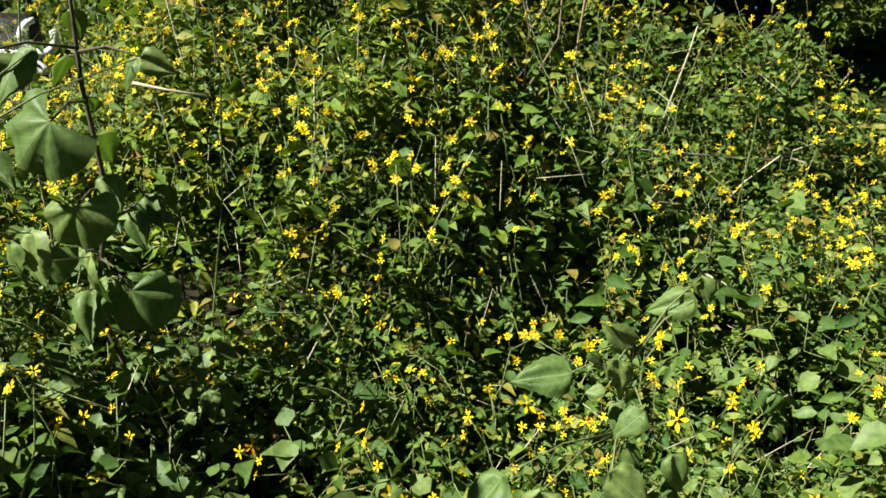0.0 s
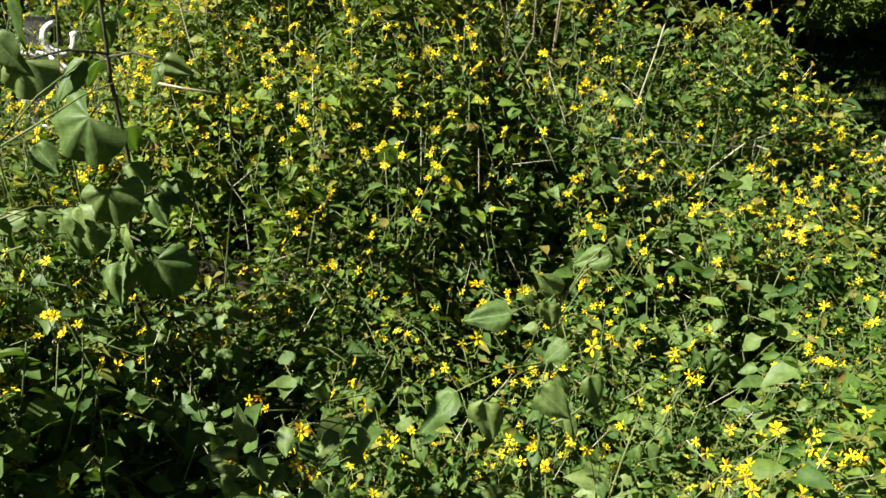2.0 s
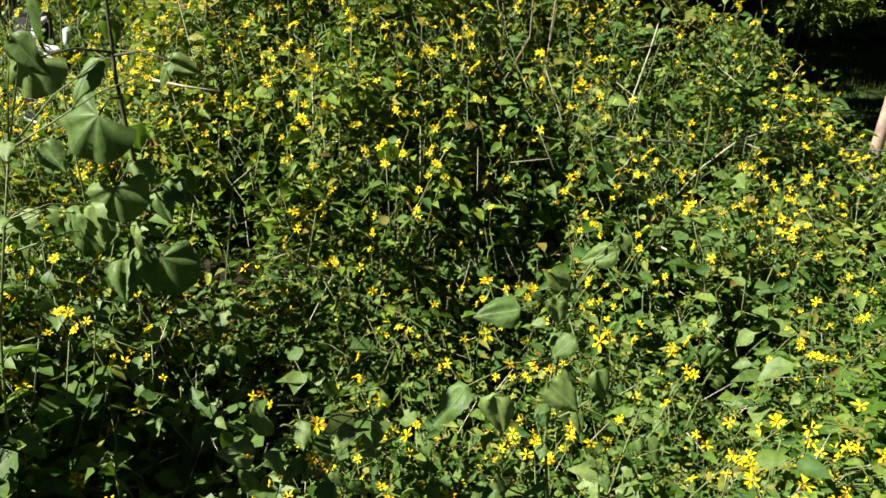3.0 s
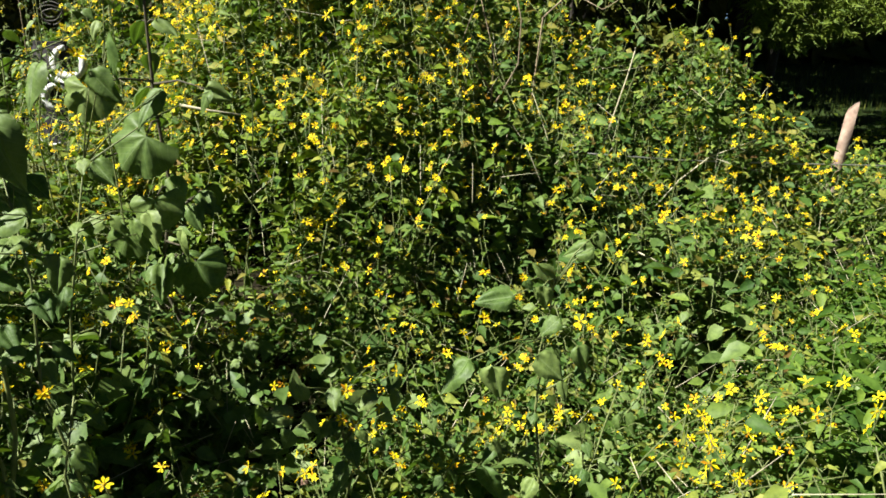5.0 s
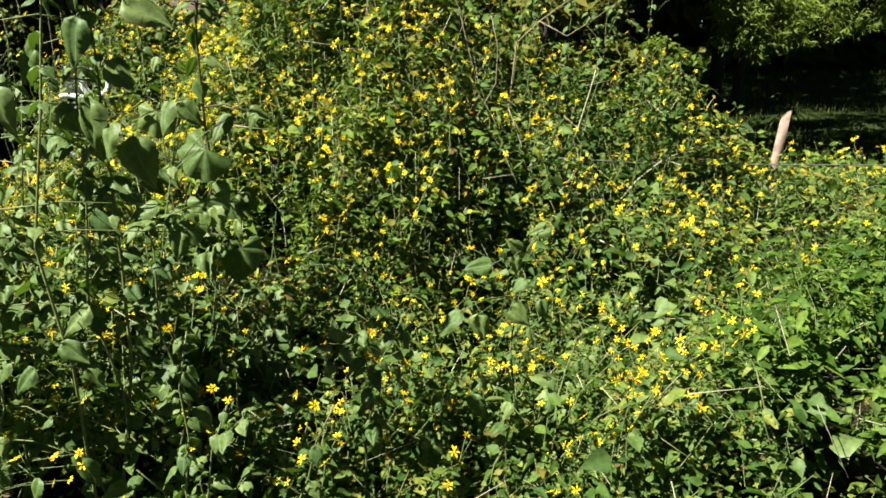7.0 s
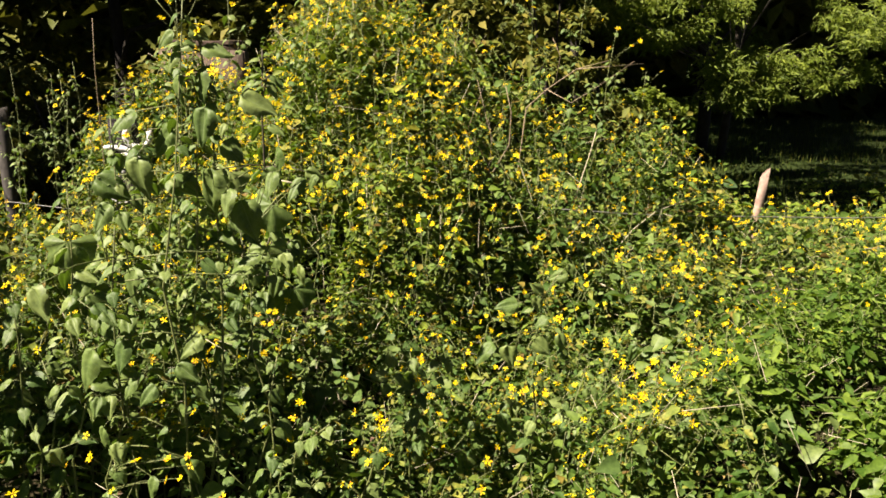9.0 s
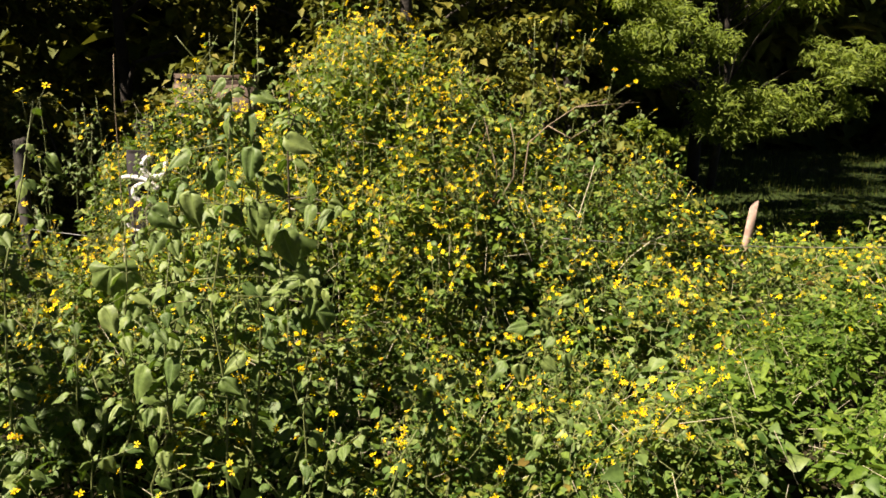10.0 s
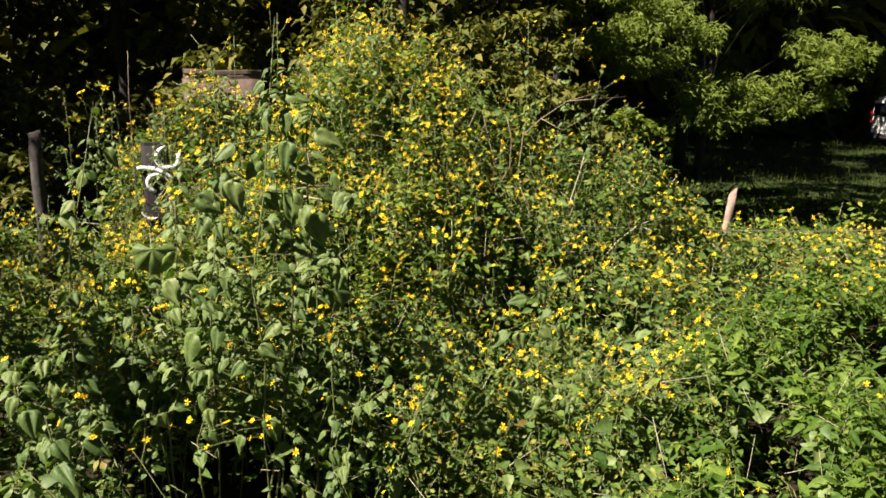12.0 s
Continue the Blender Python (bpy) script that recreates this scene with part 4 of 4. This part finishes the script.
# ---- plants with parts of their own ----
def broad_leaf_mesh(seed, wide=0.95, nx=13, ny=4):
    """A broad three-veined leaf of length 1 along x, pleated along its veins, waved and toothed."""
    r = random.Random(seed)
    v, t = [], []
    bend, twist, wave = r.uniform(0.1, 0.45), r.uniform(-0.3, 0.3), r.uniform(0.02, 0.05)
    for i in range(nx + 1):
        x = i / nx
        half = wide * (x ** 0.42) * ((1 - x) ** 1.12) * (1 + (0.05 if i % 2 else -0.05)) + 0.003
        for j in range(-ny, ny + 1):
            q = j / ny
            y = q * half
            z = -bend * x * x + 0.2 * abs(y) - 0.12 * math.cos(q * math.pi * 2.0) * x ** 0.5 * (1 - x) * 1.5 + wave * math.sin(9 * x + 4 * q + seed) * abs(q) - 0.5 * y * y
            z += twist * y * x
            v.append((x - 0.06 * abs(q) * (1 - x) ** 3, y, z))
    w = 2 * ny + 1
    for i in range(nx):
        for j in range(w - 1):
            a = i * w + j
            t += [(a, a + w, a + w + 1), (a, a + w + 1, a + 1)]
    return mesh_from("broad_leaf", v, t, [VEIN_LEAF], None, True)


def lobed_leaf_mesh(seed, lobes=5, rings=5):
    """A broad leaf with ribs fanning out from its stalk, folded between them, toothed and drooping at the rim."""
    r = random.Random(seed)
    v, t = [(0, 0, 0)], []
    steps = lobes * 4
    for i in range(1, rings + 1):
        f = i / rings
        for j in range(steps + 1):
            a = radians(-112 + 225 * j / steps)
            rib = math.cos(2 * math.pi * (j / 4 - 0.5))
            reach = (0.62 + 0.3 * math.cos(a * 0.72) + 0.035 * rib + (r.uniform(-0.03, 0.03) if i == rings else 0)) * f
            v.append((reach * math.cos(a), reach * math.sin(a), 0.075 * rib * f - 0.3 * f * f + 0.03 * math.sin(3 * a + seed) * f))
    w = steps + 1
    for j in range(steps):
        t.append((0, 1 + j, 2 + j))
        for i in range(rings - 1):
            a = 1 + i * w + j
            t += [(a, a + w, a + w + 1), (a, a + w + 1, a + 1)]
    return mesh_from("lobed_leaf", v, t, [VEIN_LEAF], None, True)


BROAD = [broad_leaf_mesh(k) for k in range(6)]
WIDE = [lobed_leaf_mesh(k) for k in range(6, 9)]
LITTLE = [broad_leaf_mesh(k, 0.9, 6, 2) for k in range(9, 14)]
HERB = [mesh_from("herb_leaf", *leaf_shape(wd, fo, dr, 0.01), [LEAF], None, False) for wd, fo, dr in (([0.2, 0.27, 0.25, 0.17, 0.08], 0.3, 0.3), ([0.22, 0.3, 0.26, 0.16, 0.07], 0.2, 0.15), ([0.14, 0.2, 0.19, 0.13, 0.06], 0.35, 0.45))]
BLOOM = [mesh_from("flower", *flower_shape(n, cup)[0], [PETAL]) for n, cup in ((7, 0.22), (8, 0.3), (6, 0.1), (5, 0.16))]
BUTTON = mesh_from("flower_centre", *CENTRE, [DISC], None, True)


def stand(p, d, n, size):
    """A pose with x along d and z near n, scaled."""
    d = Vector(d).normalized()
    w = Vector(n).cross(d).normalized()
    n = d.cross(w)
    m = Matrix((d, w, n)).transposed().to_4x4() @ Matrix.Scale(size, 4)
    m.translation = Vector(p)
    return m


def add_flower(root, p, size, r):
    face = (r.gauss(-0.35, 0.55), r.gauss(-0.45, 0.55), 0.75)
    m = stand(p, Vector(face).cross(Vector((r.gauss(0, 1), r.gauss(0, 1), r.gauss(0, 1)))), face, size)
    f = part("flower", r.choice(BLOOM), root, "", m)
    part("flower_centre", BUTTON, f, "orange flower centre")


def broad_plant(label, foot, tip, leaf, pairs, spots=(), flowers=(), seed=0, f0=0.35, stem_mat=None, radius=0.0065, shoots=0):
    """A tall herb with broad hanging leaves in pairs, and some leaves and flowers at given places."""
    r = random.Random(seed)
    foot, tip = Vector(foot), Vector(tip)
    root = tagged(new("broad_leaved_plant"), label, "plant", "broad-leaved plants")
    bend = Vector((r.uniform(-0.11, 0.11), r.uniform(-0.11, 0.11), 0))
    axis = [foot.lerp(tip, i / 7) + bend * math.sin(math.pi * i / 7) + Vector((r.uniform(-0.016, 0.016), r.uniform(-0.016, 0.016), 0)) * min(i, 7 - i) for i in range(8)]
    h = Heap()
    h.tube([a[:] for a in axis], np.linspace(radius, radius * 0.35, 8), 0, 6)

    def along(f):
        k = min(int(f * 7), 6)
        return axis[k].lerp(axis[k + 1], f * 7 - k)

    def hang(at, d, n, size, kinds=None):
        part("leaf", r.choice(kinds or (BROAD if size > 0.07 else LITTLE)), root, "", stand(at, d, n, size))

    def leaf_pair(b, size, thick):
        a = r.uniform(0, math.pi)
        for s in (0, math.pi):
            if r.random() < 0.12:
                continue
            c = a + s + r.uniform(-0.3, 0.3)
            out = Vector((math.cos(c), math.sin(c), r.uniform(0.1, 0.5)))
            own = size * r.uniform(0.6, 1.15)
            e = b + out * own * r.uniform(0.25, 0.45)
            h.tube([b[:], (b.lerp(e, 0.5) + Vector((0, 0, 0.006)))[:], e[:]], [thick * 0.3, thick * 0.25, thick * 0.2], 0, 4)
            d = Vector((math.cos(c), math.sin(c), r.uniform(-1.3, -0.1)))
            hang(e, d, Vector((math.cos(c), math.sin(c), 1.0)) + Vector((r.gauss(-0.2, 0.25), r.gauss(-0.3, 0.25), 0.2)), own)

    for k in range(pairs):
        f = f0 + (0.98 - f0) * k / max(pairs - 1, 1)
        leaf_pair(along(f), leaf * (1.1 - 0.45 * (f - f0) / (1 - f0)), radius)
    for k in range(shoots):
        b = along(r.uniform(f0, 0.92))
        c = r.uniform(0, 2 * math.pi)
        e = b + Vector((math.cos(c), math.sin(c), r.uniform(0.3, 0.9))) * r.uniform(0.1, 0.2)
        h.tube([b[:], (b.lerp(e, 0.5) + Vector((0, 0, -0.008)))[:], e[:]], [radius * 0.5, radius * 0.4, radius * 0.3], 0, 5)
        for q in (0.45, 0.75, 1.0):
            leaf_pair(b.lerp(e, q), leaf * (1.05 - 0.35 * q), radius * 0.8)
    for x, y, z, size, dx, dz in spots:
        e = Vector((x, y, z))
        b = along(min(max((z - foot.z) / max(tip.z - foot.z, 0.1), 0.05), 0.97))
        h.tube([b[:], (b.lerp(e, 0.5) + Vector((0, 0, 0.02)))[:], e[:]], [radius * 0.4, radius * 0.3, radius * 0.2], 0, 4)
        n = Vector((-0.45, -0.7, 0.6)) + Vector((r.gauss(0, 0.22), r.gauss(0, 0.15), r.gauss(0, 0.2)))
        if size > 0.18:
            hang(e, (dx, -0.2, dz), (0.05, -0.9, 0.45), size * 0.6, WIDE)
        else:
            hang(e, (dx, r.uniform(-0.45, 0.1), dz), n, size)
    for x, y, z in flowers:
        b = along(min(max((z - 0.12 - foot.z) / max(tip.z - foot.z, 0.1), 0.05), 0.95))
        h.tube([b[:], (b.lerp(Vector((x, y, z)), 0.5) + Vector((0, 0, 0.01)))[:], (x, y, z)], [radius * 0.25, radius * 0.18, 0.0012], 0, 4)
        add_flower(root, (x, y, z), 0.0195 * r.uniform(0.8, 1.2), r)
    part("stem", h.mesh("stem", [stem_mat or STEM], True), root)
    return root


broad_plant("tall herb with a dark woody stem and broad drooping leaves", (-0.79, 1.9, -0.02), (-0.86, 1.82, 2.3), 0.12, 13,
            [(-0.79, 1.50, 1.58, 0.24, -0.8, -0.8), (-0.86, 1.70, 1.33, 0.2, 0.2, -1.0), (-0.96, 1.70, 1.22, 0.185, -0.4, -0.9), (-0.72, 1.65, 1.12, 0.2, 0.5, -0.9), (-1.0, 1.6, 1.72, 0.19, -0.3, -1.0), (-0.83, 1.95, 1.00, 0.238, 0.3, -1.0), (-1.01, 1.60, 1.48, 0.108, 0.7, -0.7), (-0.65, 1.70, 1.71, 0.092, 0.9, -0.4)], [], 1, 0.4, DARK_STEM, 0.012, 4)
broad_plant("slender herb with drooping green leaves", (-0.83, 1.25, -0.02), (-0.78, 1.05, 1.62), 0.09, 6,
            [(-0.80, 1.15, 1.40, 0.105, -1.0, -0.1), (-0.78, 1.15, 1.41, 0.068, 0.4, -0.9), (-0.70, 1.20, 1.41, 0.115, 0.2, -1.0), (-0.74, 1.20, 1.39, 0.090, 0.0, -1.0), (-0.85, 1.15, 1.35, 0.100, -0.2, -1.0), (-0.64, 1.30, 1.33, 0.111, -0.2, -1.0), (-0.59, 1.10, 1.76, 0.121, -0.6, -0.8), (-0.58, 1.50, 1.72, 0.078, -0.6, -0.8), (-0.66, 1.00, 1.90, 0.118, -0.2, -1.0), (-0.72, 1.00, 1.81, 0.099, 0.6, -0.8)], [(-0.77, 1.0, 1.7)], 31, 0.45)
broad_plant("tall green herb with broad sage-green hanging leaves", (-1.08, 0.62, -0.02), (-0.84, 0.54, 2.37), 0.08, 11,
            [(-0.82, 0.50, 2.08, 0.135, -0.2, -1.0), (-1.05, 0.50, 2.07, 0.114, -0.8, -0.6), (-1.07, 0.52, 1.91, 0.15, 0.1, -1.0), (-0.81, 0.50, 1.87, 0.155, -0.2, -1.0), (-0.75, 0.48, 1.81, 0.104, -0.2, -1.0), (-0.72, 0.52, 1.76, 0.148, 0.3, -1.0), (-0.70, 0.54, 2.12, 0.136, 0.9, -0.4), (-0.61, 0.54, 1.86, 0.099, -0.3, -0.9), (-0.84, 0.56, 2.20, 0.110, -0.0, -1.0), (-0.94, 0.52, 2.01, 0.128, -0.7, -0.7), (-0.85, 0.54, 2.29, 0.074, -1.0, -0.2), (-0.82, 0.54, 2.28, 0.103, 1.0, -0.2), (-0.91, 0.56, 2.26, 0.073, -0.7, -0.7), (-1.22, 0.56, 1.84, 0.129, 0.9, -0.5), (-0.91, 0.54, 2.19, 0.108, -0.2, -1.0), (-0.78, 0.58, 1.96, 0.100, 0.7, -0.7), (-0.95, 0.60, 1.84, 0.111, 0.6, -0.8), (-1.19, 0.56, 1.75, 0.113, -0.5, -0.9), (-0.86, 0.54, 2.34, 0.072, 0.9, -0.5), (-0.92, 0.54, 2.33, 0.077, -0.7, -0.7)],
            [(-0.84, 0.54, 2.33), (-0.86, 0.54, 1.94), (-0.79, 0.52, 2.20), (-0.77, 0.52, 2.19), (-0.56, 0.60, 1.91), (-0.57, 0.60, 1.87), (-1.08, 0.50, 1.57), (-0.83, 0.54, 2.35)], 2, 0.5, STEM, 0.008, 4)
broad_plant("leafy green herb with pale sunlit leaves and yellow flowers", (-1.25, 0.6, -0.02), (-1.12, 0.42, 1.7), 0.09, 11,
            [(-1.25, 0.45, 1.25, 0.153, -0.3, -1.0), (-1.14, 0.45, 1.28, 0.115, -0.2, -1.0), (-0.88, 0.47, 1.29, 0.112, -0.8, -0.6), (-1.02, 0.47, 1.27, 0.058, -0.5, -0.9), (-0.96, 0.45, 1.19, 0.098, 0.8, -0.6), (-1.10, 0.50, 1.53, 0.140, -0.2, -1.0), (-1.05, 0.53, 1.51, 0.065, 0.4, -0.9), (-0.66, 0.50, 1.58, 0.090, -1.0, -0.3), (-0.61, 0.50, 1.50, 0.082, -0.2, -1.0), (-1.04, 0.43, 1.12, 0.090, -0.7, -0.7), (-0.90, 0.45, 1.11, 0.083, 0.5, -0.9), (-1.22, 0.40, 0.98, 0.081, -0.1, -1.0), (-1.18, 0.37, 0.82, 0.060, 0.5, -0.9), (-1.05, 0.37, 0.80, 0.084, -0.2, -1.0), (-1.00, 0.41, 0.97, 0.043, -0.9, -0.5), (-0.93, 0.39, 0.86, 0.121, 0.2, -1.0), (-1.41, 0.40, 0.89, 0.081, 0.5, -0.9), (-1.26, 0.45, 1.07, 0.094, -0.2, -1.0), (-1.23, 0.05, 1.59, 0.111, 0.4, -0.9)],
            [(-1.28, 0.40, 0.95), (-1.35, 0.38, 0.85), (-1.27, 0.39, 0.87), (-1.13, 0.40, 0.93), (-1.11, 0.38, 0.86), (-1.00, 0.39, 0.86), (-0.93, 0.39, 0.87), (-0.92, 0.38, 0.84), (-1.01, 0.38, 0.78), (-0.96, 0.38, 0.79), (-1.20, 0.37, 0.75), (-0.91, 0.43, 1.02)], 3, 0.4, None, 0.0065, 6)
broad_plant("leafy herb with broad pale green leaves at the tangle's edge", (-1.72, 0.0, -0.02), (-1.66, -0.1, 1.12), 0.12, 8, (), [(-1.6, -0.12, 1.1), (-1.5, -0.08, 1.02)], 33, 0.4, None, 0.0065, 5)
broad_plant("leafy herb with broad pale green leaves at the tangle's edge", (-1.95, 0.45, -0.02), (-2.0, 0.35, 1.15), 0.11, 8, (), [(-1.98, 0.3, 1.2)], 34, 0.4, None, 0.0065, 5)
broad_plant("tall leafy herb with round grey-green leaves", (-1.82, 0.55, -0.02), (-1.66, 0.64, 2.25), 0.1, 11,
            [(-1.62, 0.63, 2.04, 0.1, 0.3, -0.9), (-1.75, 0.7, 1.93, 0.1, -0.5, -0.8), (-1.82, 0.37, 1.06, 0.11, -0.4, -0.9), (-1.81, 0.42, 0.88, 0.12, 0.4, -0.9), (-1.63, 1.20, 1.47, 0.239, 0.0, -1.0)], [(-1.6, 0.62, 2.3), (-1.7, 0.62, 2.28)], 4, 0.4, None, 0.0065, 4)
broad_plant("green herb with broad pale leaves leaning over the tangle", (0.21, 0.76, -0.02), (0.44, 1.04, 1.28), 0.075, 8,
            [(0.43, 1.03, 1.27, 0.071, -0.7, 0.7), (0.40, 0.99, 1.26, 0.071, 0.1, -1.0), (0.44, 0.94, 1.19, 0.069, -0.8, -0.6), (0.38, 0.88, 1.11, 0.092, 0.8, -0.6), (0.26, 0.84, 1.10, 0.099, 0.2, -1.0), (0.20, 0.88, 1.10, 0.116, -0.7, -0.7), (0.54, 1.05, 1.35, 0.081, -1.0, -0.2), (0.55, 1.06, 1.39, 0.059, 0.3, -1.0), (0.32, 1.00, 1.23, 0.100, -1.0, 0.0), (0.38, 0.98, 1.21, 0.034, -1.0, -0.1), (0.35, 0.98, 1.28, 0.036, 0.6, -0.8), (0.49, 0.92, 1.12, 0.071, 0.4, -0.9)],
            [(0.25, 1.05, 1.28), (0.35, 1.00, 1.28), (0.48, 1.02, 1.29), (0.49, 0.92, 1.19), (0.39, 1.03, 1.31), (0.25, 1.00, 1.17)], 5, 0.5, None, 0.0065, 3)
broad_plant("low green herb with broad leaves and yellow flowers", (-0.24, 0.86, -0.02), (-0.14, 0.78, 1.1), 0.08, 9,
            [(-0.21, 0.78, 1.04, 0.077, -0.4, 0.9), (-0.23, 0.76, 1.01, 0.073, -1.0, 0.3), (-0.20, 0.75, 1.02, 0.064, 0.5, -0.9), (-0.23, 0.72, 0.99, 0.067, -0.4, -0.9), (-0.03, 0.78, 1.06, 0.066, -0.8, -0.5), (0.02, 0.80, 1.06, 0.061, -0.3, -1.0), (0.02, 0.85, 1.11, 0.063, -0.3, -0.9), (-0.12, 0.78, 1.04, 0.027, 0.3, -0.9), (-0.07, 0.74, 0.98, 0.046, 0.4, -0.9), (-0.03, 0.74, 0.96, 0.049, 0.5, -0.9)], [(-0.24, 0.75, 1.01), (-0.10, 0.77, 1.07), (-0.11, 0.76, 1.00), (-0.08, 0.76, 0.98), (-0.02, 0.78, 1.02), (0.08, 0.80, 1.03), (0.02, 0.84, 1.09)], 6, 0.55, None, 0.0065, 3)
broad_plant("low herb with broad pale green leaves", (0.55, 1.25, -0.02), (0.72, 1.36, 0.78), 0.08, 5, [(0.73, 1.36, 0.68, 0.1, 0.5, -0.8), (0.8, 1.3, 0.55, 0.09, 0.7, -0.6)], [], 7, 0.4)
broad_plant("low herb with long pale green leaves", (0.14, 0.95, -0.02), (0.2, 0.92, 0.85), 0.08, 5, [(0.25, 0.92, 0.76, 0.11, 0.2, -0.9), (0.1, 0.9, 0.6, 0.12, -0.2, -0.9)], [(0.12, 0.86, 0.8), (0.16, 0.84, 0.75)], 8, 0.4)
broad_plant("low herb with broad leaves among yellow flowers", (1.22, 2.15, -0.02), (1.2, 2.14, 0.75), 0.08, 4, [(1.2, 2.1, 0.62, 0.11, -0.3, -0.9)], [], 9, 0.5)

for k, (x, y, z, size) in enumerate(((-0.84, 0.57, 2.2, 0.1), (-1.15, 0.55, 2.05, 0.1), (-0.75, 0.6, 1.66, 0.09), (-1.32, 0.55, 1.8, 0.1), (-1.5, 0.45, 1.45, 0.09),
                                    (-0.62, 0.5, 1.2, 0.08), (-0.5, 0.42, 1.0, 0.08), (-0.2, 0.5, 0.95, 0.075), (-1.5, 1.15, 1.75, 0.09), (-1.35, 1.45, 1.9, 0.1), (-1.95, 1.2, 1.75, 0.1), (-1.2, 1.5, 1.93, 0.11), (-1.6, 1.75, 1.85, 0.1))):
    r = random.Random(60 + k)
    broad_plant("leafy herb with sunlit sage-green hanging leaves", (x - 0.08, y + 0.1, -0.02), (x, y, z), size * 0.95, 10, (),
                [(x + r.uniform(-0.07, 0.07), y - 0.04, z + r.uniform(-0.02, 0.08)) for _ in range(r.randint(1, 3))], 60 + k, 0.55 if z > 1.7 else 0.35, None, 0.0065, 2)

broad_plant("tall slender herb with small round leaves at its top", (-0.95, 0.6, -0.02), (-0.86, 0.54, 2.6), 0.055, 9, (), [(-0.88, 0.53, 2.64), (-0.8, 0.52, 2.58)], 90, 0.72)

for k, (x, y, z, fl) in enumerate(((-1.05, 2.0, 2.74, 2), (-1.3, 1.95, 2.6, 3), (-0.72, 2.25, 2.86, 3), (-0.4, 2.7, 2.95, 4), (1.3, 3.3, 2.5, 5), (1.12, 3.5, 2.75, 5), (1.55, 3.4, 2.2, 4), (0.75, 3.6, 2.85, 4))):
    r = random.Random(300 + k)
    broad_plant("tall slender herb with small leaves standing above the tangle", (x - 0.12, y + 0.1, -0.02), (x, y, z), 0.06, 8, (),
                [(x + r.uniform(-0.16, 0.16), y - 0.05 + r.uniform(-0.05, 0.05), z + r.uniform(-0.22, 0.08)) for _ in range(fl)], 300 + k, 0.7, None, 0.005, 5)

edge = random.Random(77)
for k in range(17):
    x, y = edge.uniform(-3.0, -1.45), edge.uniform(3.3, 4.6)
    z = edge.uniform(1.75, 2.3) + 0.25 * max(0.0, x + 2.2)
    broad_plant("tall slender flowering stem with few small leaves", (x + edge.uniform(-0.1, 0.1), y + 0.1, -0.02), (x, y, z), 0.05, 6, (),
                [(x + edge.uniform(-0.2, 0.2), y + edge.uniform(-0.1, 0.05), z + edge.uniform(-0.3, 0.07)) for _ in range(edge.randint(2, 4))], 400 + k, 0.6, None, 0.0045, 5)

pick = random.Random(21)
for k in range(30):
    if k < 16:
        x, y = pick.uniform(-1.8, -0.6), pick.uniform(0.35, 2.3)
    elif k < 24:
        x, y = pick.uniform(-0.4, 1.2), pick.uniform(0.6, 1.7)
    else:
        x, y = pick.uniform(-1.4, 1.6), pick.uniform(2.2, 3.2)
    z = float(crown_height(x, y)) + pick.uniform(0.0, 0.16) + (0.2 if k < 6 and y > 0.6 else 0)
    broad_plant("leafy green herb with broad hanging leaves", (x + pick.uniform(-0.1, 0.1), y, -0.02), (x, y, z), pick.uniform(0.07, 0.11) * (0.75 if k >= 24 else 1), pick.randint(5, 7), (),
                [(x + pick.uniform(-0.06, 0.06), y - 0.03, z + pick.uniform(0.02, 0.1)) for _ in range(pick.randint(0, 3))], 100 + k, max(0.3, 1 - 0.6 / z))


def wildflower(x, y, seed):
    """One flowering herb: a few branching stems, opposite leaves and yellow daisies on thin stalks."""
    r = random.Random(seed)
    root = tagged(new("wildflower_plant"), "green wildflower plant with small leaves and yellow daisies", "wildflower", "yellow wildflowers")
    z = float(crown_height(x, y))
    h = Heap()
    for b in range(r.randint(2, 3)):
        tip = Vector((x + r.gauss(0, 0.12), y + r.gauss(-0.05, 0.1), z + r.uniform(-0.02, 0.2)))
        foot = Vector((x + r.gauss(0, 0.03), y + r.gauss(0, 0.03), max(0.0, z - r.uniform(0.6, 0.9)) if b else -0.02))
        mid = foot.lerp(tip, 0.55) + Vector((r.gauss(0, 0.04), r.gauss(0, 0.04), 0))
        low, top = foot.lerp(mid, 0.5) + Vector((r.gauss(0, 0.03), r.gauss(0, 0.03), 0)), mid.lerp(tip, 0.5) + Vector((r.gauss(0, 0.03), r.gauss(0, 0.03), 0))
        h.tube([foot[:], low[:], mid[:], top[:], tip[:]], [0.0042, 0.0037, 0.003, 0.0024, 0.0018], 0, 5)
        for k in range(5):
            f = k / 5
            at = mid.lerp(top, 2 * f) if f < 0.5 else top.lerp(tip, 2 * f - 1)
            a = r.uniform(0, math.pi)
            for s in (0, math.pi):
                c = a + s
                d = Vector((math.cos(c), math.sin(c), r.gauss(-0.1, 0.35)))
                part("leaf", r.choice(HERB), root, "", stand(at + d * 0.012, d, (r.gauss(-0.15, 0.3), r.gauss(-0.25, 0.3), 1), r.uniform(0.05, 0.095) * (1.15 - 0.5 * f)))
        for k in range(r.randint(1, 2)):
            p = tip + Vector((r.gauss(0, 0.045), r.gauss(-0.03, 0.04), r.uniform(0.02, 0.09)))
            h.tube([tip[:], p[:]], [0.0018, 0.0014], 0, 4)
            add_flower(root, p, r.uniform(0.015, 0.022), r)
    part("stem", h.mesh("stem", [STEM], True), root)


for k, (x, y) in enumerate(area_points(105, -2.4, 2.0, 0.9, 3.1, lambda x, y: thick_left(x, y) & ((x < 0.3) | (y > 1.9) | (rng.uniform(size=len(x)) < 0.25)))):
    wildflower(float(x), float(y), 500 + k)
